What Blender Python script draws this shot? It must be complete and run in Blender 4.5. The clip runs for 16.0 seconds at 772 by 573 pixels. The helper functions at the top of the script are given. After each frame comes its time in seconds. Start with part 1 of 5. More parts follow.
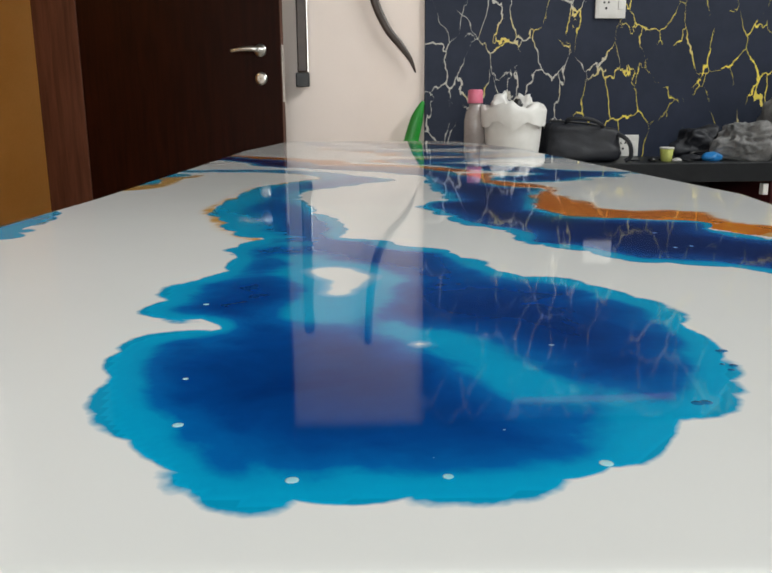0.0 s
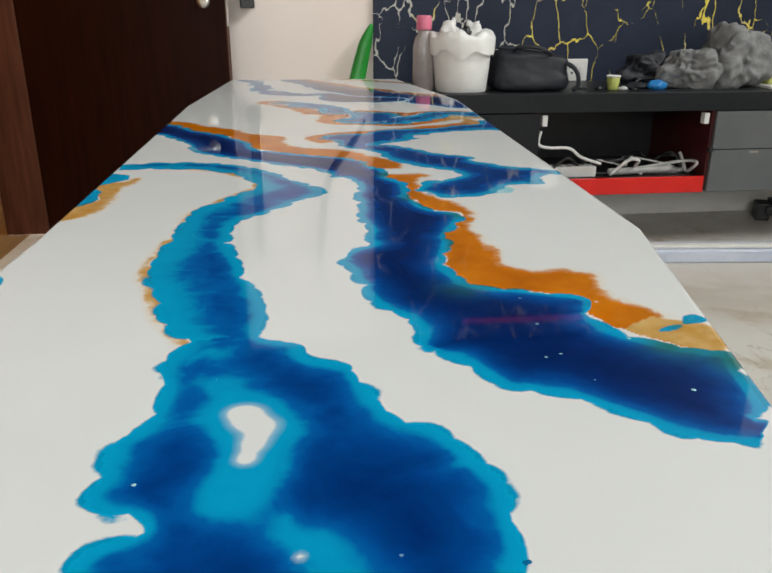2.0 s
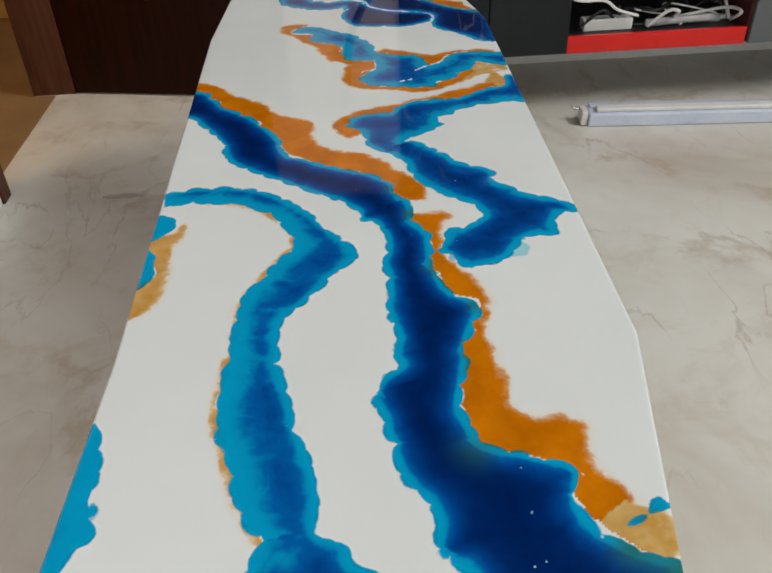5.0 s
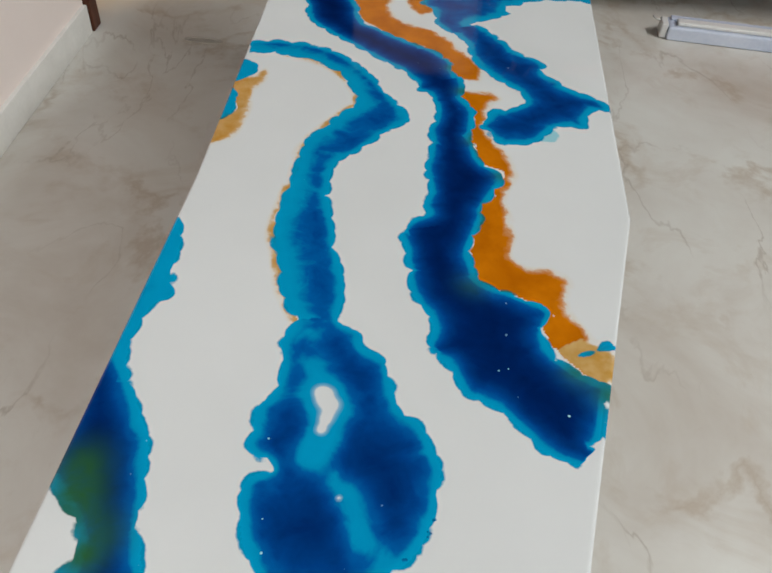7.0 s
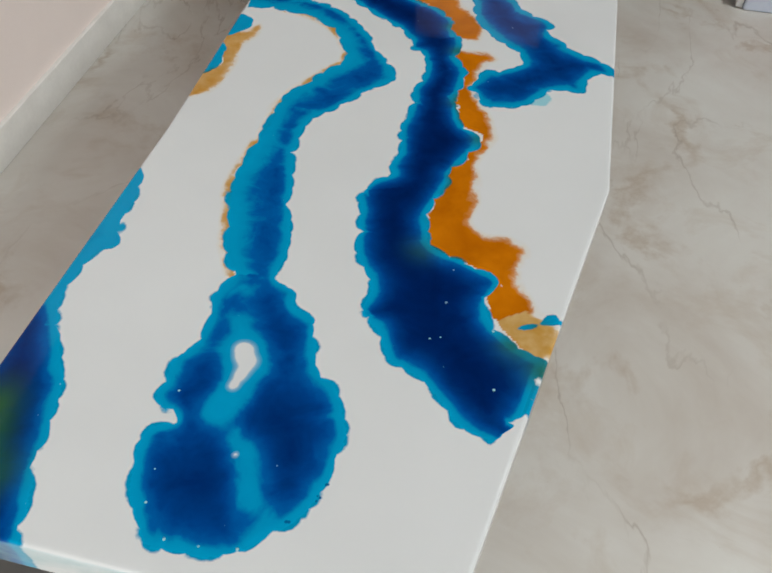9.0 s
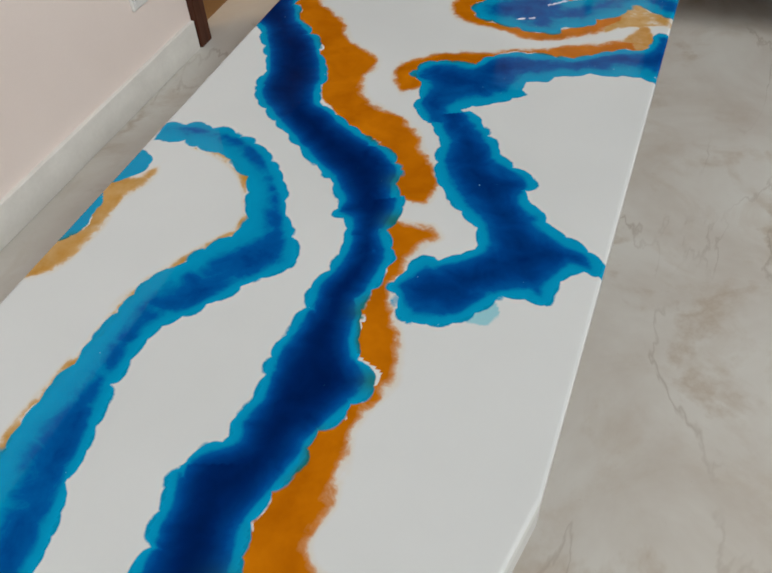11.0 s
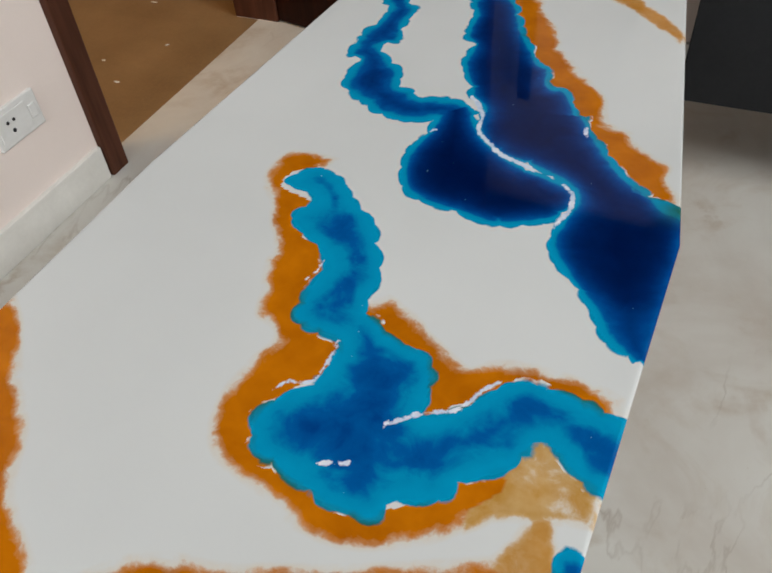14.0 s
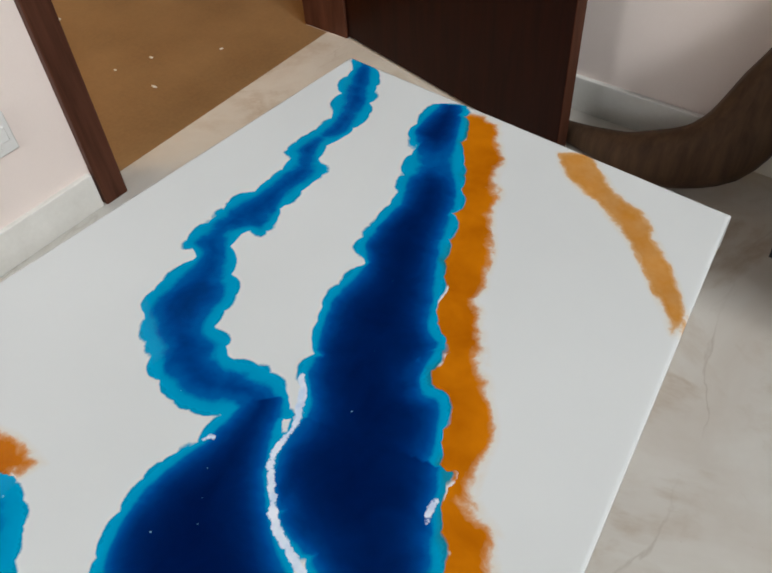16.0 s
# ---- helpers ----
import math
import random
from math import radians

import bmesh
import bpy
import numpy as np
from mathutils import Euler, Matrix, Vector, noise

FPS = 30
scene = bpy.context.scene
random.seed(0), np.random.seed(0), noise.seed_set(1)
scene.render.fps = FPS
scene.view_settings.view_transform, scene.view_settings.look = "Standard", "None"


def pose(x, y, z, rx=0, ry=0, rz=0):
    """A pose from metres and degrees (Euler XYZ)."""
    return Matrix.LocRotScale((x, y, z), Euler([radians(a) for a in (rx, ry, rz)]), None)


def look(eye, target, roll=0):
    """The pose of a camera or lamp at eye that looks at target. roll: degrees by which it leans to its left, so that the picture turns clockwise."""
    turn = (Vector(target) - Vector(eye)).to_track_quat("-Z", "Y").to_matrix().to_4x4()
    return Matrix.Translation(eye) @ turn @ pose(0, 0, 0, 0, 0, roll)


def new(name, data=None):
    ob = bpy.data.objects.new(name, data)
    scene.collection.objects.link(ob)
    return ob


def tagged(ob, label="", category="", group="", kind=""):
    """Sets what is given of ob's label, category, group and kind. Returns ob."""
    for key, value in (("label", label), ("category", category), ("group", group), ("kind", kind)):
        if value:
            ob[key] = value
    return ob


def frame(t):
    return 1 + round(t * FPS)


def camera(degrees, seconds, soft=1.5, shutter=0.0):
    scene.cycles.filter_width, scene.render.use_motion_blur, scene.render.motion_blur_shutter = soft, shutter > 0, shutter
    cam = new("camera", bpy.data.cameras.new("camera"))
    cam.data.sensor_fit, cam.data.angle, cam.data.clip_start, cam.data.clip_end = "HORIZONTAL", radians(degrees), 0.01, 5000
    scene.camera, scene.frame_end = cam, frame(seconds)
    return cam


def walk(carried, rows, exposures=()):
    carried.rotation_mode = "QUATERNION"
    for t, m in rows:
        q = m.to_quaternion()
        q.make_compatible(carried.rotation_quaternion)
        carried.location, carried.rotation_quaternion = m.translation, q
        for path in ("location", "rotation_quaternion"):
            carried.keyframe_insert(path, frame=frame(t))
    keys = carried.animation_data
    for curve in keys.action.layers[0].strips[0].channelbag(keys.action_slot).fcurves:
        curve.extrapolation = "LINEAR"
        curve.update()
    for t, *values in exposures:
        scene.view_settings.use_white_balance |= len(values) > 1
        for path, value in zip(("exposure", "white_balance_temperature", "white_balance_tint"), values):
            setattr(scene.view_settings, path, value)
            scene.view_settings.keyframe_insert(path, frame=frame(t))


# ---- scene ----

cam = camera(54.70, 16.0, 1.8)
PATH = [
    (0, (-0.021, -0.093, 0.825), (-0.012, 1.858, 0.389), -0.3),
    (0.5, (-0.011, -0.105, 0.846), (0.014, 1.827, 0.33), 0.8),
    (1, (0.004, -0.109, 0.873), (0.044, 1.812, 0.318), 0.0),
    (1.5, (0.013, -0.116, 0.92), (0.067, 1.765, 0.244), -0.6),
    (2, (0.008, -0.114, 0.955), (0.127, 1.76, 0.264), -0.0),
    (2.5, (-0.019, -0.113, 0.983), (0.127, 1.729, 0.22), -1.6),
    (3, (-0.046, -0.085, 1.047), (0.125, 1.663, 0.089), 0.3),
    (3.5, (-0.055, -0.08, 1.131), (0.144, 1.614, 0.088), 0.9),
    (5.8, (0.042, -0.04, 1.352), (-0.076, 1.405, -0.025), -0.7),
    (6, (0.037, -0.052, 1.363), (-0.103, 1.348, -0.058), 1.1),
    (6.5, (0.063, -0.124, 1.358), (-0.113, 1.284, -0.051), 3.1),
    (7, (0.038, -0.208, 1.364), (-0.051, 1.195, -0.059), 4.4),
    (7.5, (0.041, -0.251, 1.372), (0.037, 1.146, -0.059), 5.0),
    (8, (0.095, -0.253, 1.343), (-0.035, 1.092, -0.131), 4.1),
    (8.2, (0.124, -0.25, 1.342), (-0.067, 1.068, -0.15), 3.9),
    (10.3, (0.253, 0.112, 1.315), (-0.183, 1.436, -0.119), -3.2),
    (10.5, (0.276, 0.164, 1.308), (-0.223, 1.457, -0.134), -3.2),
    (11, (0.316, 0.265, 1.302), (-0.27, 1.516, -0.143), -4.4),
    (11.5, (0.309, 0.4, 1.296), (-0.201, 1.692, -0.143), -1.6),
    (12, (0.299, 0.546, 1.298), (-0.198, 1.814, -0.168), -3.8),
    (12.5, (0.321, 0.665, 1.292), (-0.293, 1.874, -0.179), -5.1),
    (13, (0.348, 0.788, 1.296), (-0.356, 1.969, -0.156), -4.7),
    (13.5, (0.328, 0.92, 1.289), (-0.368, 2.097, -0.171), -4.2),
    (14, (0.297, 1.06, 1.29), (-0.394, 2.281, -0.135), -5.0),
    (14.5, (0.335, 1.224, 1.283), (-0.443, 2.383, -0.15), -5.6),
    (15, (0.365, 1.36, 1.282), (-0.463, 2.476, -0.157), -5.1),
    (15.5, (0.327, 1.534, 1.273), (-0.497, 2.628, -0.184), -3.0),
    (16, (0.305, 1.653, 1.272), (-0.625, 2.631, -0.204), -4.5),
]
walk(cam, [(t, look(eye, target, roll)) for t, eye, target, roll in PATH], [(0, 0.03, 6740, 7), (1, 0.03, 6740, 7), (2, 0.1, 6740, 7), (3.5, 0.06, 6740, 7), (8, -0.12, 6560, 9), (11, -0.11, 6620, 9), (13, -0.04, 6620, 9), (15, 0.16, 6540, 9), (16, 0.28, 6480, 9)])

# ---- world, windows' daylight and the hall lamp ----
world = bpy.data.worlds.new("sky")
scene.world = world
world.use_nodes = True
sky = world.node_tree.nodes.new("ShaderNodeTexSky")
sky.sky_type, sky.sun_disc = "NISHITA", False
sky.sun_elevation, sky.sun_rotation = radians(50), radians(140)
world.node_tree.links.new(sky.outputs[0], world.node_tree.nodes["Background"].inputs[0])
world.node_tree.nodes["Background"].inputs[1].default_value = 0.1


def area(name, m, sx, sy, watts, colour):
    la = bpy.data.lights.new(name, "AREA")
    la.shape, la.size, la.size_y, la.energy, la.color = "RECTANGLE", sx, sy, watts, colour
    ob = new(name, la)
    ob.matrix_world = m
    return ob


TURN_ROOM = pose(0, 0, 0, 0, 0, 2.9)
area("south_window_daylight", TURN_ROOM @ pose(-0.2, -2.62, 1.75, 90, 0, 0), 1.8, 1.1, 58, (0.95, 0.98, 1.0))
area("east_window_daylight", TURN_ROOM @ pose(4.42, 0.7, 4.7, 90, 0, 90), 3.2, 0.95, 340, (0.95, 0.98, 1.0))
area("hall_lamp", TURN_ROOM @ pose(-2.2, 1.8, 2.66, 0, 0, 0), 0.5, 0.5, 19, (1.0, 0.66, 0.30))


# ---- materials ----
def mat(name):
    m = bpy.data.materials.new(name)
    m.use_nodes = True
    return m, m.node_tree.nodes, m.node_tree.links, m.node_tree.nodes["Principled BSDF"]


def ramp(nodes, links, source, stops):
    r = nodes.new("ShaderNodeValToRGB")
    el = r.color_ramp.elements
    while len(el) < len(stops):
        el.new(0.5)
    for e, (p, c) in zip(el, stops):
        e.position, e.color = p, (*c, 1)
    links.new(source, r.inputs[0])
    return r.outputs[0]


def noise_node(nodes, links, scale, detail=4.0, rough=0.55, vec=None, distortion=0.0):
    n = nodes.new("ShaderNodeTexNoise")
    n.inputs["Scale"].default_value, n.inputs["Detail"].default_value = scale, detail
    n.inputs["Roughness"].default_value, n.inputs["Distortion"].default_value = rough, distortion
    if vec is not None:
        links.new(vec, n.inputs["Vector"])
    return n.outputs[0]


def math_node(nodes, links, op, a, b=None, clamp=False):
    n = nodes.new("ShaderNodeMath")
    n.operation, n.use_clamp = op, clamp
    for i, v in enumerate((a, b)):
        if v is None:
            continue
        if isinstance(v, (int, float)):
            n.inputs[i].default_value = v
        else:
            links.new(v, n.inputs[i])
    return n.outputs[0]


def mix_node(nodes, links, fac, a, b):
    n = nodes.new("ShaderNodeMix")
    n.data_type = "RGBA"
    for i, v in ((0, fac), (6, a), (7, b)):
        if isinstance(v, (int, float)):
            n.inputs[i].default_value = v
        elif isinstance(v, tuple):
            n.inputs[i].default_value = (*v, 1)
        else:
            links.new(v, n.inputs[i])
    return n.outputs[2]


def attr(nodes, name):
    n = nodes.new("ShaderNodeAttribute")
    n.attribute_name = name
    return n.outputs["Fac"]


def place(nodes):
    return nodes.new("ShaderNodeTexCoord").outputs["Object"]


def bump(nodes, links, shader, height, strength, distance):
    b = nodes.new("ShaderNodeBump")
    b.inputs["Strength"].default_value, b.inputs["Distance"].default_value = strength, distance
    links.new(height, b.inputs["Height"])
    links.new(b.outputs[0], shader.inputs["Normal"])


def rough_colour(name, dark, light, scale=6.0, rough=0.6, metal=0.0, relief=0.0, fine=80.0, sheen_spec=0.5):
    """A surface with two scales of variation between two colours."""
    m, n, l, p = mat(name)
    v = place(n)
    big, small = noise_node(n, l, scale, 5, 0.6, v), noise_node(n, l, fine, 3, 0.5, v)
    f = math_node(n, l, "ADD", math_node(n, l, "MULTIPLY", big, 0.75), math_node(n, l, "MULTIPLY", small, 0.25))
    l.new(ramp(n, l, f, [(0.3, dark), (0.7, light)]), p.inputs["Base Color"])
    p.inputs["Roughness"].default_value, p.inputs["Metallic"].default_value = rough, metal
    p.inputs["Specular IOR Level"].default_value = sheen_spec
    if relief:
        bump(n, l, p, small, relief, 0.002)
    return m


def gloss(p, rough=0.035):
    p.inputs["Roughness"].default_value = rough
    p.inputs["Specular IOR Level"].default_value = 0.5
    p.inputs["IOR"].default_value = 1.18


def white_colour(n, l, v):
    return ramp(n, l, noise_node(n, l, 3.0, 4, 0.5, v), [(0.3, (0.60, 0.61, 0.60)), (0.7, (0.655, 0.665, 0.655))])


def sway(n, l, p, v):
    """The faint waviness of a poured coat."""
    bump(n, l, p, noise_node(n, l, 5.0, 2, 0.4, v), 0.03, 0.01)


def edge_play(n, l, v, lobe, fine):
    """Uneven pour line: rounded lobes with sharp notches, in metres."""
    warp = n.new("ShaderNodeTexNoise")
    warp.inputs["Scale"].default_value, warp.inputs["Detail"].default_value = 30.0, 2.0
    l.new(v, warp.inputs["Vector"])
    move = n.new("ShaderNodeVectorMath")
    move.operation = "MULTIPLY_ADD"
    l.new(warp.outputs["Color"], move.inputs[0])
    move.inputs[1].default_value = (0.016, 0.016, 0.0)
    l.new(v, move.inputs[2])
    vo = n.new("ShaderNodeTexVoronoi")
    vo.voronoi_dimensions = "2D"
    vo.inputs["Scale"].default_value = 42.0
    l.new(move.outputs[0], vo.inputs["Vector"])
    round_ = math_node(n, l, "MULTIPLY", vo.outputs["Distance"], vo.outputs["Distance"])
    big = math_node(n, l, "MULTIPLY", math_node(n, l, "SUBTRACT", 0.17, round_), lobe)
    small = math_node(n, l, "MULTIPLY", math_node(n, l, "SUBTRACT", noise_node(n, l, 170.0, 2, 0.6, v), 0.5), fine)
    return math_node(n, l, "ADD", attr(n, "rim"), math_node(n, l, "ADD", big, small))


def soft_step(n, l, value, width):
    return math_node(n, l, "ADD", math_node(n, l, "DIVIDE", value, width), 0.5, True)


def poured_resin():
    """White slab with gold, blue and milky pours; each pour's extent is stored on the mesh."""
    m, n, l, p = mat("poured_resin")
    v = place(n)
    white = white_colour(n, l, v)
    mid = noise_node(n, l, 45.0, 3, 0.55, v)
    # gold: solid body, feathered fringe, thin haze
    g = attr(n, "gold")
    feather = math_node(n, l, "ADD", math_node(n, l, "MULTIPLY", math_node(n, l, "SUBTRACT", noise_node(n, l, 55.0, 5, 0.6, v, 0.3), 0.5), 1.0), math_node(n, l, "MULTIPLY", math_node(n, l, "SUBTRACT", noise_node(n, l, 17.0, 2, 0.5, v), 0.5), 0.9))
    room = math_node(n, l, "MULTIPLY", g, 4.0, True)
    gm = math_node(n, l, "ADD", g, math_node(n, l, "MULTIPLY", feather, room))
    tone = ramp(n, l, noise_node(n, l, 20.0, 4, 0.55, v, 0.3), [(0.3, (0.40, 0.106, 0.0012)), (0.7, (0.57, 0.170, 0.003))])
    tone = mix_node(n, l, attr(n, "tan"), tone, ramp(n, l, mid, [(0.3, (0.44, 0.25, 0.045)), (0.7, (0.56, 0.40, 0.17))]))
    c = mix_node(n, l, ramp(n, l, gm, [(0.02, (0, 0, 0)), (0.25, (0.22, 0.22, 0.22)), (0.5, (0.7, 0.7, 0.7))]), white, (0.66, 0.43, 0.17))
    c = mix_node(n, l, ramp(n, l, gm, [(0.24, (0, 0, 0)), (0.44, (0.75, 0.75, 0.75)), (0.62, (1, 1, 1))]), c, tone)
    # blue
    e = edge_play(n, l, v, 0.013, 0.003)
    d = attr(n, "depth")
    wob = math_node(n, l, "MULTIPLY", math_node(n, l, "SUBTRACT", noise_node(n, l, 26.0, 4, 0.55, v, 0.6), 0.5), 0.85)
    wob2 = math_node(n, l, "MULTIPLY", math_node(n, l, "SUBTRACT", noise_node(n, l, 95.0, 3, 0.6, v), 0.5), 0.18)
    keep = math_node(n, l, "MULTIPLY", math_node(n, l, "MULTIPLY", d, 2.2, True), math_node(n, l, "MULTIPLY", math_node(n, l, "SUBTRACT", 1.08, d), 1.3, True))
    f = math_node(n, l, "ADD", d, math_node(n, l, "MULTIPLY", math_node(n, l, "ADD", wob, wob2), keep), True)
    f = math_node(n, l, "MINIMUM", f, math_node(n, l, "MULTIPLY", math_node(n, l, "MULTIPLY", e, 62.0), math_node(n, l, "ADD", math_node(n, l, "MULTIPLY", wob, 1.9), 1.0), True))
    blue = ramp(n, l, f, [(0.0, (0.0, 0.245, 0.43)), (0.03, (0.0, 0.295, 0.51)), (0.25, (0.0, 0.24, 0.45)), (0.40, (0.0, 0.095, 0.32)), (0.62, (0.0, 0.046, 0.22)), (0.82, (0.0, 0.018, 0.115)), (1.0, (0.0, 0.006, 0.050))])
    rimside = ramp(n, l, e, [(0.0, (1, 1, 1)), (0.007, (0, 0, 0))])
    meet = math_node(n, l, "MULTIPLY", math_node(n, l, "MULTIPLY", rimside, ramp(n, l, g, [(0.45, (0, 0, 0)), (0.8, (1, 1, 1))])), ramp(n, l, noise_node(n, l, 16.0, 2, 0.5, v), [(0.46, (0, 0, 0)), (0.6, (0.85, 0.85, 0.85))]))
    greenish = math_node(n, l, "MAXIMUM", math_node(n, l, "MULTIPLY", attr(n, "green"), math_node(n, l, "ADD", wob, 0.85), True), meet)
    blue = mix_node(n, l, greenish, blue, (0.022, 0.095, 0.014))
    spot = math_node(n, l, "GREATER_THAN", noise_node(n, l, 150.0, 1, 0.5, v), 0.80)
    blue = mix_node(n, l, math_node(n, l, "MULTIPLY", spot, 0.4), blue, (0.35, 0.6, 0.75))
    milk = math_node(n, l, "ADD", attr(n, "milk"), math_node(n, l, "MULTIPLY", math_node(n, l, "ADD", wob, wob2), attr(n, "milk")), True)
    blue = mix_node(n, l, ramp(n, l, milk, [(0.12, (0, 0, 0)), (0.45, (0.35, 0.35, 0.35)), (0.62, (1, 1, 1))]), blue, white)
    # bare white slivers along the blue bank
    sliver = math_node(n, l, "MULTIPLY", math_node(n, l, "GREATER_THAN", e, -0.0022), ramp(n, l, noise_node(n, l, 30.0, 3, 0.5, v), [(0.57, (0, 0, 0)), (0.63, (1, 1, 1))]))
    c = mix_node(n, l, sliver, c, white)
    # pale teal film, then the blue body, then milky veins
    c = mix_node(n, l, math_node(n, l, "MULTIPLY", soft_step(n, l, math_node(n, l, "ADD", attr(n, "teal"), math_node(n, l, "MULTIPLY", math_node(n, l, "SUBTRACT", mid, 0.5), 0.012)), 0.003), 0.75), c, (0.16, 0.50, 0.58))
    c = mix_node(n, l, soft_step(n, l, e, 0.0018), c, blue)
    ragged = math_node(n, l, "MULTIPLY", math_node(n, l, "SUBTRACT", noise_node(n, l, 140.0, 3, 0.6, v), 0.49), 0.009)
    c = mix_node(n, l, soft_step(n, l, math_node(n, l, "ADD", attr(n, "vein"), ragged), 0.0014), c, ramp(n, l, noise_node(n, l, 60.0, 3, 0.6, v), [(0.3, (0.46, 0.56, 0.72)), (0.65, (0.72, 0.76, 0.82))]))
    # teal wash that ran down the front edge
    c = mix_node(n, l, math_node(n, l, "MULTIPLY", attr(n, "stain"), ramp(n, l, noise_node(n, l, 14.0, 5, 0.6, v, 0.6), [(0.35, (0.1, 0.1, 0.1)), (0.65, (0.6, 0.6, 0.6))])), c, (0.22, 0.42, 0.46))
    l.new(c, p.inputs["Base Color"])
    gloss(p)
    sway(n, l, p, v)
    return m


def marble_floor():
    m, n, l, p = mat("cream_marble")
    v = place(n)
    big = noise_node(n, l, 1.6, 6, 0.6, v, 0.6)
    fine = noise_node(n, l, 2.6, 5, 0.6, v, 0.6)
    c = ramp(n, l, big, [(0.3, (0.55, 0.49, 0.42)), (0.5, (0.66, 0.625, 0.565)), (0.7, (0.74, 0.725, 0.67))])
    vein = math_node(n, l, "ABSOLUTE", math_node(n, l, "SUBTRACT", noise_node(n, l, 1.5, 7, 0.58, v, 0.4), 0.5))
    mask = ramp(n, l, fine, [(0.46, (0, 0, 0)), (0.58, (1, 1, 1))])
    line = ramp(n, l, vein, [(0.0, (1, 1, 1)), (0.03, (0, 0, 0))])
    c = mix_node(n, l, math_node(n, l, "MULTIPLY", math_node(n, l, "MULTIPLY", line, mask), 0.5), c, (0.40, 0.29, 0.18))
    patch = ramp(n, l, noise_node(n, l, 4.2, 6, 0.65, v, 0.8), [(0.52, (0, 0, 0)), (0.72, (0.5, 0.5, 0.5))])
    c = mix_node(n, l, patch, c, (0.50, 0.41, 0.31))
    run = n.new("ShaderNodeMapping")
    run.inputs["Scale"].default_value = (3.2, 1.1, 1.0)
    l.new(v, run.inputs[0])
    crack = math_node(n, l, "ABSOLUTE", math_node(n, l, "SUBTRACT", noise_node(n, l, 1.0, 6, 0.52, run.outputs[0], 0.5), 0.5))
    crack = math_node(n, l, "MULTIPLY", ramp(n, l, crack, [(0.0, (1, 1, 1)), (0.008, (0, 0, 0))]), ramp(n, l, noise_node(n, l, 3.1, 2, 0.5, v), [(0.42, (0, 0, 0)), (0.6, (0.45, 0.45, 0.45))]))
    c = mix_node(n, l, crack, c, (0.30, 0.23, 0.16))
    speck = math_node(n, l, "GREATER_THAN", noise_node(n, l, 130.0, 2, 0.5, v), 0.76)
    c = mix_node(n, l, math_node(n, l, "MULTIPLY", speck, 0.25), c, (0.36, 0.28, 0.2))
    l.new(c, p.inputs["Base Color"])
    l.new(ramp(n, l, fine, [(0.3, (0.28, 0.28, 0.28)), (0.7, (0.42, 0.42, 0.42))]), p.inputs["Roughness"])
    return m


def wood(name, dark, light, rough=0.35):
    m, n, l, p = mat(name)
    mp = n.new("ShaderNodeMapping")
    mp.inputs["Scale"].default_value = (14, 14, 1.0)
    l.new(place(n), mp.inputs[0])
    f = noise_node(n, l, 3.0, 6, 0.6, mp.outputs[0], 0.4)
    l.new(ramp(n, l, f, [(0.3, dark), (0.7, light)]), p.inputs["Base Color"])
    p.inputs["Roughness"].default_value = rough
    p.inputs["Specular IOR Level"].default_value = 0.1
    bump(n, l, p, f, 0.08, 0.002)
    return m


def crackle():
    """Slate wall finish with raised gold and pale grey crack lines."""
    m, n, l, p = mat("slate_gold_crackle")
    mp = n.new("ShaderNodeMapping")
    mp.inputs["Scale"].default_value = (8.2, 8.2, 4.4)
    l.new(place(n), mp.inputs[0])
    warp = n.new("ShaderNodeTexNoise")
    warp.inputs["Scale"].default_value, warp.inputs["Detail"].default_value = 1.6, 4.0
    l.new(mp.outputs[0], warp.inputs["Vector"])
    add = n.new("ShaderNodeVectorMath")
    add.operation = "MULTIPLY_ADD"
    l.new(warp.outputs["Color"], add.inputs[0])
    add.inputs[1].default_value = (0.75, 0.75, 0.75)
    l.new(mp.outputs[0], add.inputs[2])
    vo = n.new("ShaderNodeTexVoronoi")
    vo.feature = "DISTANCE_TO_EDGE"
    vo.inputs["Scale"].default_value = 1.0
    l.new(add.outputs[0], vo.inputs["Vector"])
    width = math_node(n, l, "MULTIPLY", noise_node(n, l, 5.0, 4, 0.6, place(n)), 0.13)
    w2 = math_node(n, l, "MINIMUM", math_node(n, l, "SUBTRACT", width, 0.055), 0.018)
    line = math_node(n, l, "LESS_THAN", vo.outputs["Distance"], w2)
    sep = n.new("ShaderNodeSeparateXYZ")
    l.new(place(n), sep.inputs[0])
    along = math_node(n, l, "MULTIPLY", math_node(n, l, "SUBTRACT", sep.outputs[0], 1.05), 0.3)
    tint = math_node(n, l, "ADD", noise_node(n, l, 4.0, 3, 0.5, place(n)), along)
    gold = ramp(n, l, tint, [(0.44, (0.55, 0.53, 0.48)), (0.54, (0.75, 0.60, 0.16)), (0.7, (0.86, 0.70, 0.11))])
    base = ramp(n, l, noise_node(n, l, 4.0, 6, 0.65, place(n)), [(0.3, (0.010, 0.016, 0.034)), (0.7, (0.021, 0.029, 0.056))])
    l.new(mix_node(n, l, line, base, gold), p.inputs["Base Color"])
    p.inputs["Roughness"].default_value = 0.55
    p.inputs["Specular IOR Level"].default_value = 0.3
    bump(n, l, p, line, 0.6, 0.003)
    return m


